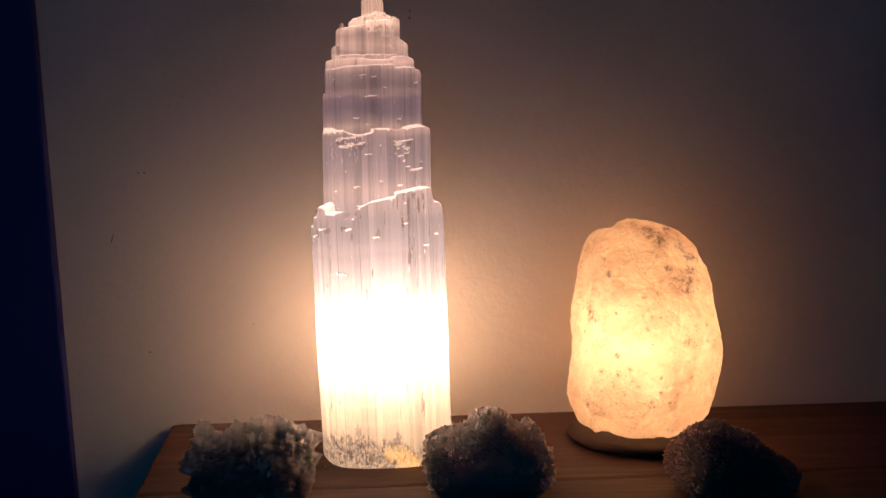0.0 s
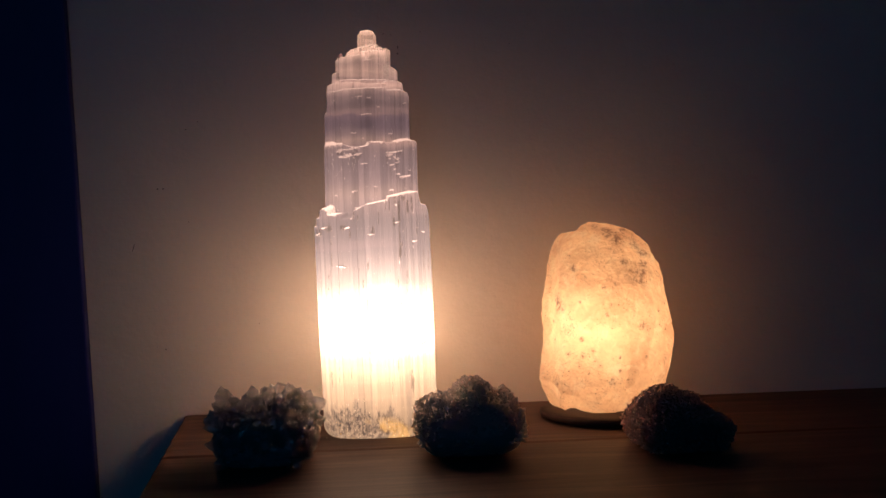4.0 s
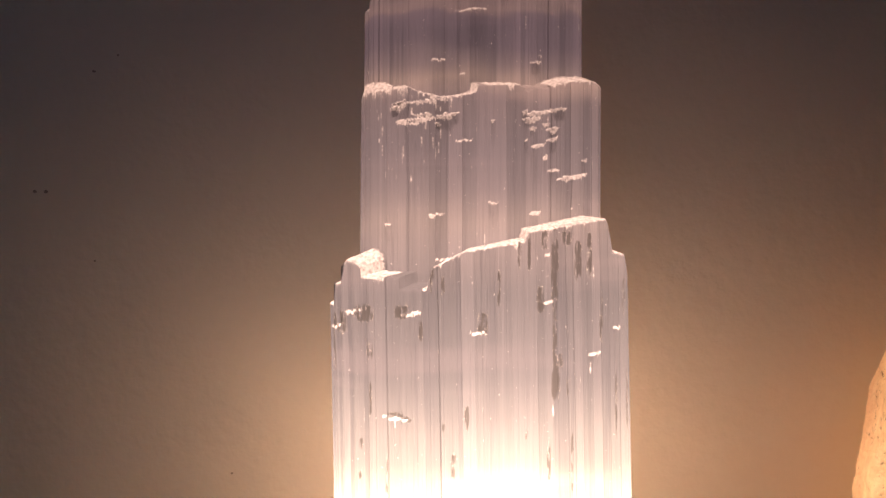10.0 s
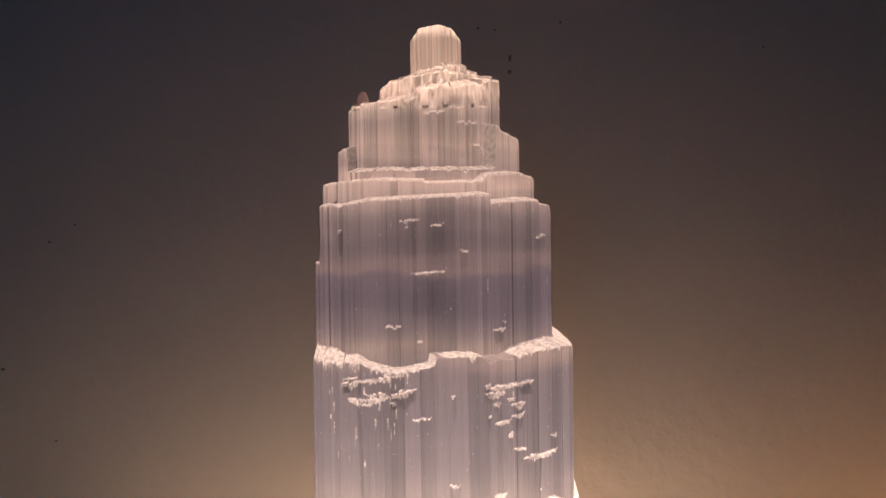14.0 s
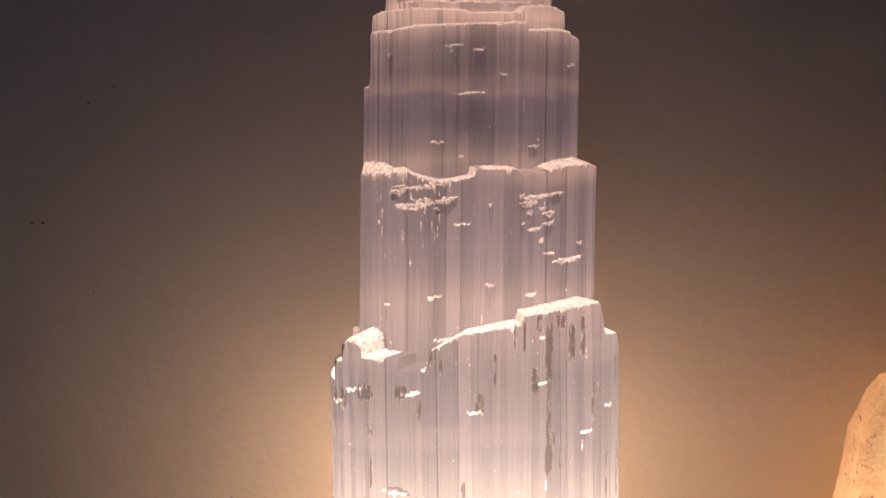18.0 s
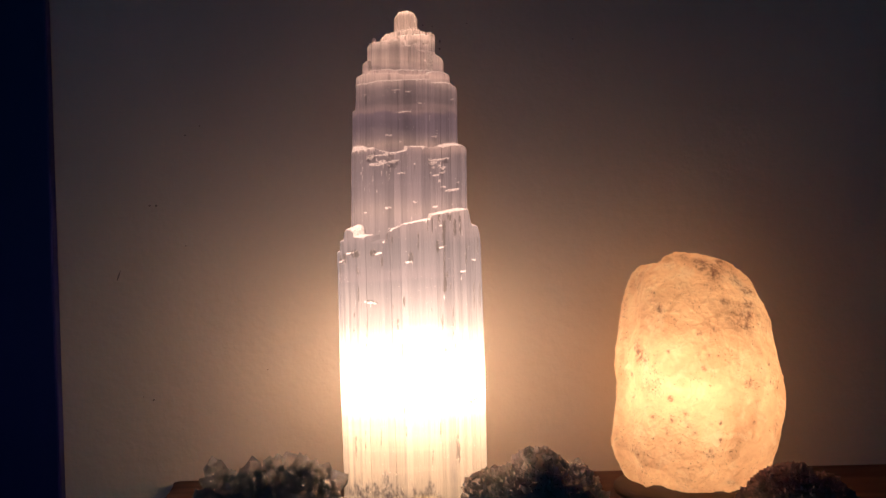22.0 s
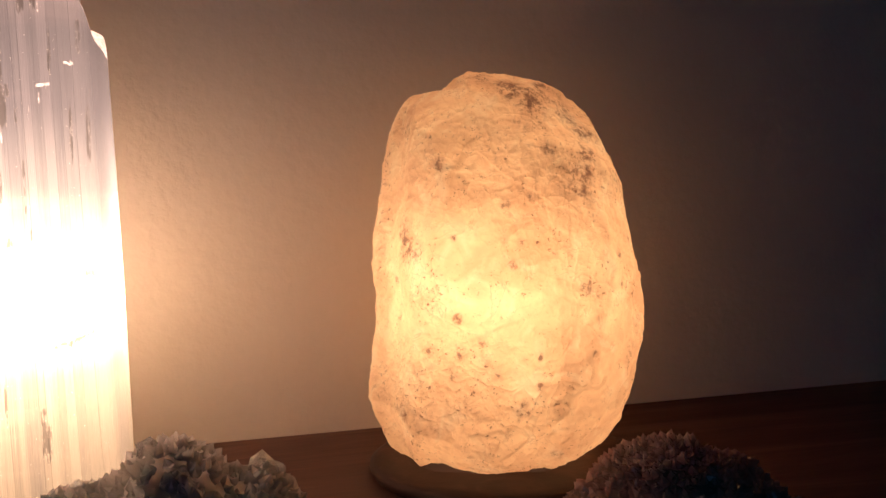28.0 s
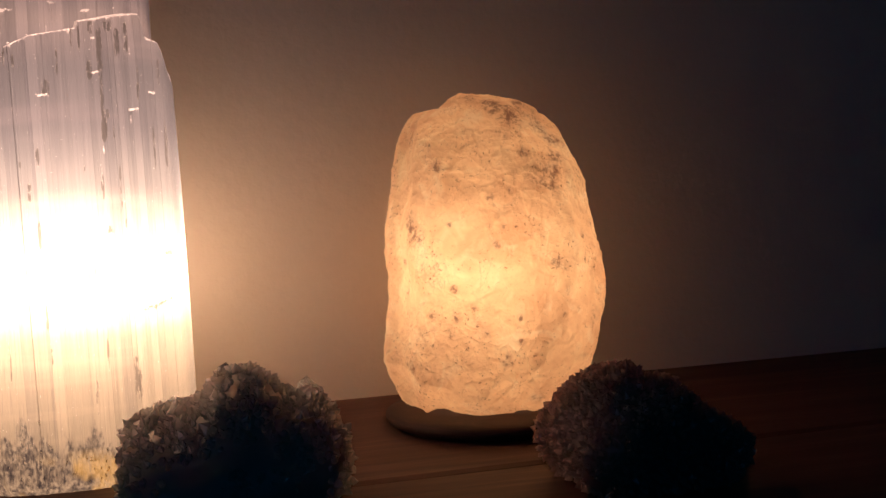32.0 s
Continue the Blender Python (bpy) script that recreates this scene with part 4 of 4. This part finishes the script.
def salt_rock():
    n, rows = 460, 360
    cx, cy = 0.2163, 0.012
    reach = plan_radius()
    pts = np.empty(((rows + 1) * n, 3))
    for j in range(rows + 1):
        s = j / rows
        z = ROCK_SIDE[0][0] + (ROCK_SIDE[-1][0] - ROCK_SIDE[0][0]) * (0.5 - 0.5 * math.cos(math.pi * s))
        xl = line(z, *((a, b) for a, b, c in ROCK_SIDE))
        xr = line(z, *((a, c) for a, b, c in ROCK_SIDE))
        grow, shift = (xr - xl) / 2 / 0.0597, (xl + xr) / 2 - 0.2141
        for i in range(n):
            th = -math.pi + 2 * math.pi * i / n
            r = reach[int(i * 720 / n)] * grow
            pts[j * n + i] = cx + shift + r * math.cos(th), cy + r * math.sin(th), z
    mid = np.array((cx, cy, 0.09))
    for turn, tip, cut in ROCK_CUTS:
        a, e = math.radians(turn), math.radians(tip)
        way = np.array((math.cos(a) * math.cos(e), math.sin(a) * math.cos(e), math.sin(e)))
        far = (pts - mid) @ way
        limit = far.max() - cut
        over = far > limit
        keep = np.where(over, (limit + 0.12 * (far - limit)) / np.maximum(far, 1e-6), 1.0)
        pts = mid + (pts - mid) * keep[:, None]
    # chips, steps and pits on the broken faces
    verts, faces = [], []
    for x, y, z in pts.tolist():
        p = Vector((x, y, z))
        away = Vector((x - cx, y - cy, (z - 0.09) * 0.6)).normalized()
        bent = p + 0.006 * noise.noise_vector(p * 45)
        dist, sites = noise.voronoi(Vector((bent.x * 34, bent.y * 34, bent.z * 26)))
        site = Vector((sites[0].x / 34, sites[0].y / 34, sites[0].z / 26))
        d = 0.030 * noise.noise_vector(site * 180).dot(p - site) + 0.0006 * noise.noise(site * 230)
        bent = p + 0.003 * noise.noise_vector(p * 110)
        dist, sites = noise.voronoi(bent * 95)
        d += 0.085 * noise.noise_vector(sites[0] * 5.1).dot(p - sites[0] / 95) + 0.0003 * noise.noise(sites[0] * 7.7)
        d += 0.0012 * noise.noise(p * 28) + 0.0005 * noise.noise(p * 160) + 0.0003 * noise.noise(p * 420)
        d -= 0.0030 * max(0.0, noise.noise(p * 75) - 0.42) + 0.0022 * max(0.0, noise.noise(p * 190 + Vector((5, 0, 0))) - 0.40)
        verts.append(tuple(p + away * d))
    for j in range(rows):
        for i in range(n):
            a, b = j * n + i, j * n + (i + 1) % n
            faces.append((a, b, b + n, a + n))
    faces.append(tuple(rows * n + i for i in range(n)))
    return verts, faces


sv, sf = salt_rock()
rock_body = under(sheet("salt_rock", sv, sf, SALT, salt_lamp, True), salt_lamp, SALT_INV)
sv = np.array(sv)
stain_and_dim = np.zeros(len(sv))
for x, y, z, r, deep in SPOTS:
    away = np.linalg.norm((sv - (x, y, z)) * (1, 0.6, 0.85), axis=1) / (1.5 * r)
    stain_and_dim = np.maximum(stain_and_dim, deep * np.clip(1.15 - away, 0, 1))
rock_body.data.attributes.new("stain", "FLOAT", "POINT").data.foreach_set("value", stain_and_dim)


def turned(profile, cx, cy, n=72):
    bm = bmesh.new()
    rings = []
    for r, z in profile:
        rings.append([bm.verts.new((cx + r * math.cos(2 * math.pi * i / n), cy + r * math.sin(2 * math.pi * i / n), z)) for i in range(n)])
    for a, b in zip(rings, rings[1:]):
        for i in range(n):
            bm.faces.new((a[i], a[(i + 1) % n], b[(i + 1) % n], b[i]))
    bm.faces.new(rings[-1])
    bm.faces.new(rings[0][::-1])
    return bm


under(part("base", turned(((0.052, 0.0), (0.057, 0.0006), (0.0605, 0.0025), (0.062, 0.005), (0.0615, 0.0072), (0.059, 0.0084), (0.055, 0.0090), (0.048, 0.0092)), 0.215, 0.014),
           TURNED, salt_lamp, "round dark turned wooden base", True), salt_lamp, SALT_INV)


# ---- crystal clusters ----
def point_mesh(name, sides, waist, tip, seed, wide):
    """A crystal: a six-sided shaft with an uneven pyramid for a tip; its length is 1."""
    rng = random.Random(seed)
    bm = bmesh.new()
    low, high = [], []
    for i in range(sides):
        a = 2 * math.pi * (i + 0.2 * rng.random()) / sides
        r = wide * rng.uniform(0.85, 1.15)
        low.append(bm.verts.new((r * 0.9 * math.cos(a), r * 0.9 * math.sin(a), 0)))
        high.append(bm.verts.new((r * math.cos(a), r * math.sin(a), waist + rng.uniform(-0.08, 0.08))))
    top = bm.verts.new((rng.uniform(-tip, tip), rng.uniform(-tip, tip), 1))
    for i in range(sides):
        j = (i + 1) % sides
        bm.faces.new((low[i], low[j], high[j], high[i]))
        bm.faces.new((high[i], high[j], top))
    bm.faces.new(low[::-1])
    me = bpy.data.meshes.new(name)
    bm.to_mesh(me)
    bm.free()
    return me


def lump(name, centre, half, height, tall, material, parent, inv, seed, rough=0.05, arch=0.3):
    """A rock whose top follows the height given along x and falls off by the arch to front and back; it returns places and directions on its skin."""
    bm = bmesh.new()
    bmesh.ops.create_icosphere(bm, subdivisions=5, radius=1)
    skin = []
    for v in bm.verts:
        d = v.co.normalized()
        box = (abs(d.x) ** 5 + abs(d.y) ** 5 + abs(d.z) ** 5) ** (-1 / 5)
        x = centre[0] + half[0] * d.x * box
        y = centre[1] + half[1] * d.y * box
        e = min(1.0, abs(d.z) * box)
        mid = tall * 0.45
        top = mid + (height(x) - mid) * (1 - arch * ((y - centre[1]) / half[1]) ** 2)
        z = mid + (top - mid) * e if d.z > 0 else mid * (1 - e)
        pull = 1 - 0.26 * max(0.0, -d.z) ** 1.2
        wob = 1 + rough * noise.noise(d * 2.2 + Vector((seed, 0, 0))) * 2 + rough * noise.noise(d * 6 + Vector((seed, 5, 0)))
        v.co = Vector((centre[0] + (x - centre[0]) * pull * wob, centre[1] + (y - centre[1]) * pull * wob, max(0.0, z * (wob if z > mid else 1))))
    bm.normal_update()
    rng = random.Random(seed)
    whole = sum(f.calc_area() for f in bm.faces)
    for f in bm.faces:
        share = 14000 * f.calc_area() / whole
        for _ in range(int(share) + (rng.random() < share % 1)):
            a, b = sorted((rng.random(), rng.random()))
            p, q, r = (v.co for v in f.verts)
            skin.append((p * a + q * (b - a) + r * (1 - b), f.normal.copy()))
    under(part(name, bm, material, parent, "", True), parent, inv)
    return skin


def crystals(name, meshes, skin, count, size, parent, inv, seed, keep, spread=0.35, gap=0.0, sink=0.3, lift=0.3):
    """Crystals of their own on a rock's skin, leaning out of it."""
    rng = random.Random(seed)
    pool = [s for s in skin if keep(*s)]
    used = []
    tries = 0
    while len(used) < count and tries < count * 30:
        tries += 1
        p, nrm = rng.choice(pool)
        if gap and any((p - q).length < gap for q in used):
            continue
        used.append(p)
        way = (nrm + Vector((rng.gauss(0, spread), rng.gauss(0, spread), rng.gauss(lift, spread)))).normalized()
        s = size[0] + (size[1] - size[0]) * rng.random() ** 1.6
        w = s * rng.uniform(0.75, 1.25)
        ob = new(name, rng.choice(meshes))
        ob.parent = parent
        ob.matrix_parent_inverse = inv
        ob.matrix_basis = Matrix.LocRotScale(p - way * s * sink, way.to_track_quat("Z", "Y") @ Euler((0, 0, rng.uniform(0, 6))).to_quaternion(), (w, w, s))
    return used


def kit(name, material, stubby):
    out = []
    for i in range(5):
        me = point_mesh(name, 6 if i else 5, (0.24 if stubby else 0.62) + 0.04 * i, 0.16, 40 + i, 0.52 if stubby else 0.28)
        me.materials.append(material)
        out.append(me)
    return out


def crust_of(name, meshes, material, skin, count, size, parent, inv, seed, keep, gap, label):
    """The many crystals too small to tell apart, as one mesh."""
    rng = random.Random(seed)
    pool = [q for q in skin if keep(*q)]
    shapes = [([v.co.copy() for v in me.vertices], [tuple(f.vertices) for f in me.polygons]) for me in meshes]
    verts, faces = [], []
    for _ in range(count):
        p, nrm = rng.choice(pool)
        p = p + Vector((rng.gauss(0, gap), rng.gauss(0, gap), rng.gauss(0, gap * 0.4)))
        way = (nrm + Vector((rng.gauss(0, 0.3), rng.gauss(0, 0.3), rng.gauss(0.2, 0.3)))).normalized()
        q = size[0] + (size[1] - size[0]) * rng.random()
        m = Matrix.LocRotScale(p - way * q * 0.16, way.to_track_quat("Z", "Y") @ Euler((0, 0, rng.uniform(0, 6))).to_quaternion(), (q, q, q))
        pts, polys = rng.choice(shapes)
        n = len(verts)
        verts.extend(tuple(m @ v) for v in pts)
        faces.extend(tuple(n + i for i in f) for f in polys)
    ob = under(sheet(name, verts, faces, material, parent), parent, inv)
    tagged(ob, label, kind="stuff")


def single_points(parent, inv, wide, rows):
    """Clear crystals that stand out from the rest: place, length, lean."""
    for x, y, z, size, lean in rows:
        ob = new("crystal", bpy.data.meshes["crystal.001"])
        ob.parent, ob.matrix_parent_inverse = parent, inv
        ob.matrix_basis = Matrix.LocRotScale((x, y, z), Euler((0.15, lean, size * 300)), (size * wide, size * wide, size))


# clear quartz
quartz_thing = tagged(empty("quartz_cluster", (-0.086, -0.114, 0)), "clear grey quartz crystal cluster with large points on the shelf", "crystal cluster")
Q_INV = Matrix.Translation((0.086, 0.114, 0))


def quartz_top(x):
    return line(x, (-0.122, 0.048), (-0.115, 0.050), (-0.102, 0.045), (-0.090, 0.048), (-0.060, 0.049), (-0.050, 0.046), (-0.044, 0.040))


lump("matrix", (-0.086, -0.117), (0.031, 0.0235), lambda x: quartz_top(x) - 0.013, 0.030, ROCK, quartz_thing, Q_INV, 2.0, 0.05, 0.25)
skin = lump("cloudy_crust", (-0.0845, -0.114), (0.0352, 0.0270), quartz_top, 0.036, CLOUDY, quartz_thing, Q_INV, 2.0, 0.05, 0.25)
crystals("crystal", kit("crystal", CLEAR, False), skin, 150, (0.009, 0.0175), quartz_thing, Q_INV, 11, lambda p, d: d.z > -0.25 and p.z > 0.014, 0.32, 0.0036, 0.30, 0.4)
crystals("crystal", kit("crystal", CLEAR, True), skin, 90, (0.004, 0.008), quartz_thing, Q_INV, 12, lambda p, d: p.z > 0.004 and d.y > -0.6, 0.35, 0.0026)
crust_of("druse", kit("small_point", CLEAR, True), CLEAR, skin, 700, (0.0025, 0.0055), quartz_thing, Q_INV, 13, lambda p, d: p.z > 0.003, 0.001, "small glassy quartz points")

single_points(quartz_thing, Q_INV, 1.15, ((-0.1165, -0.108, 0.0425, 0.0170, -0.12), (-0.0930, -0.112, 0.0440, 0.0165, 0.10), (-0.0655, -0.110, 0.0445, 0.0160, -0.25), (-0.0570, -0.112, 0.0420, 0.0155, 0.30),
                                          (-0.1060, -0.112, 0.0405, 0.0140, 0.35), (-0.0790, -0.104, 0.0450, 0.0145, 0.05)))

# pale druse on a dark rock
druse = tagged(empty("druse_cluster", (0.075, -0.106, 0)), "dark rock crusted with small pale milky quartz points", "crystal cluster")
D_INV = Matrix.Translation((-0.075, 0.106, 0))


def druse_top(x):
    return line(x, (0.031, 0.0435), (0.045, 0.0445), (0.060, 0.0460), (0.0655, 0.0530), (0.070, 0.0575), (0.0745, 0.0588), (0.081, 0.0585), (0.087, 0.0535), (0.092, 0.0470), (0.096, 0.0462), (0.101, 0.0470), (0.108, 0.0430), (0.114, 0.033))


lump("matrix", (0.0725, -0.108), (0.0365, 0.0295), lambda x: druse_top(x) - 0.0105, 0.036, ROCK, druse, D_INV, 7.0, 0.025, 0.4)
skin = lump("milky_crust", (0.0725, -0.106), (0.0410, 0.0330), druse_top, 0.044, DEEP, druse, D_INV, 7.0, 0.025, 0.4)
crystals("crystal", kit("small_crystal", MILKY, True), skin, 300, (0.0028, 0.0052), druse, D_INV, 21, lambda p, d: (d.z > 0.25 or (d.y > 0 and d.z > -0.2)) and p.z > 0.022, 0.24, 0.0024, 0.22)
crust_of("druse", kit("druse_point", MILKY, True), MILKY, skin, 1300, (0.0020, 0.0038), druse, D_INV, 22, lambda p, d: p.z > 0.012 and (d.y > -0.9 or d.z > 0.1), 0.0009, "fine pale quartz druse")
single_points(druse, D_INV, 1.7, ((0.1000, -0.096, 0.0425, 0.0090, -0.25), (0.1060, -0.094, 0.0400, 0.0075, 0.4), (0.0690, -0.104, 0.0540, 0.0070, -0.3), (0.0500, -0.100, 0.0425, 0.0065, 0.3)))

# rust-coloured druse
rusty = tagged(empty("amethyst_cluster", (0.238, -0.122, 0)), "dark reddish brown crystal cluster with glinting small points", "crystal cluster")
R_INV = Matrix.Translation((-0.238, 0.122, 0))


def rusty_top(x):
    return line(x, (0.191, 0.020), (0.196, 0.027), (0.203, 0.0355), (0.211, 0.0430), (0.219, 0.0485), (0.231, 0.0490), (0.235, 0.0445), (0.240, 0.0430), (0.247, 0.0425), (0.253, 0.0340), (0.259, 0.0285), (0.268, 0.0275), (0.276, 0.0250), (0.281, 0.017))


lump("matrix", (0.2350, -0.125), (0.0315, 0.0320), lambda x: rusty_top(x) - 0.0080, 0.030, BROWN_ROCK, rusty, R_INV, 13.0, 0.02, 0.55)
skin = lump("red_crust", (0.2340, -0.124), (0.0360, 0.0360), rusty_top, 0.036, DEEP_RED, rusty, R_INV, 13.0, 0.02, 0.55)
crystals("crystal", kit("rusty_crystal", RUSTY, True), skin, 300, (0.0020, 0.0040), rusty, R_INV, 31, lambda p, d: d.z > -0.3 and p.z > 0.006, 0.30, 0.0026, 0.30)
crust_of("druse", kit("rusty_point", RUSTY, True), RUSTY, skin, 2600, (0.0017, 0.0034), rusty, R_INV, 32, lambda p, d: p.z > 0.004, 0.0009, "fine reddish quartz druse")
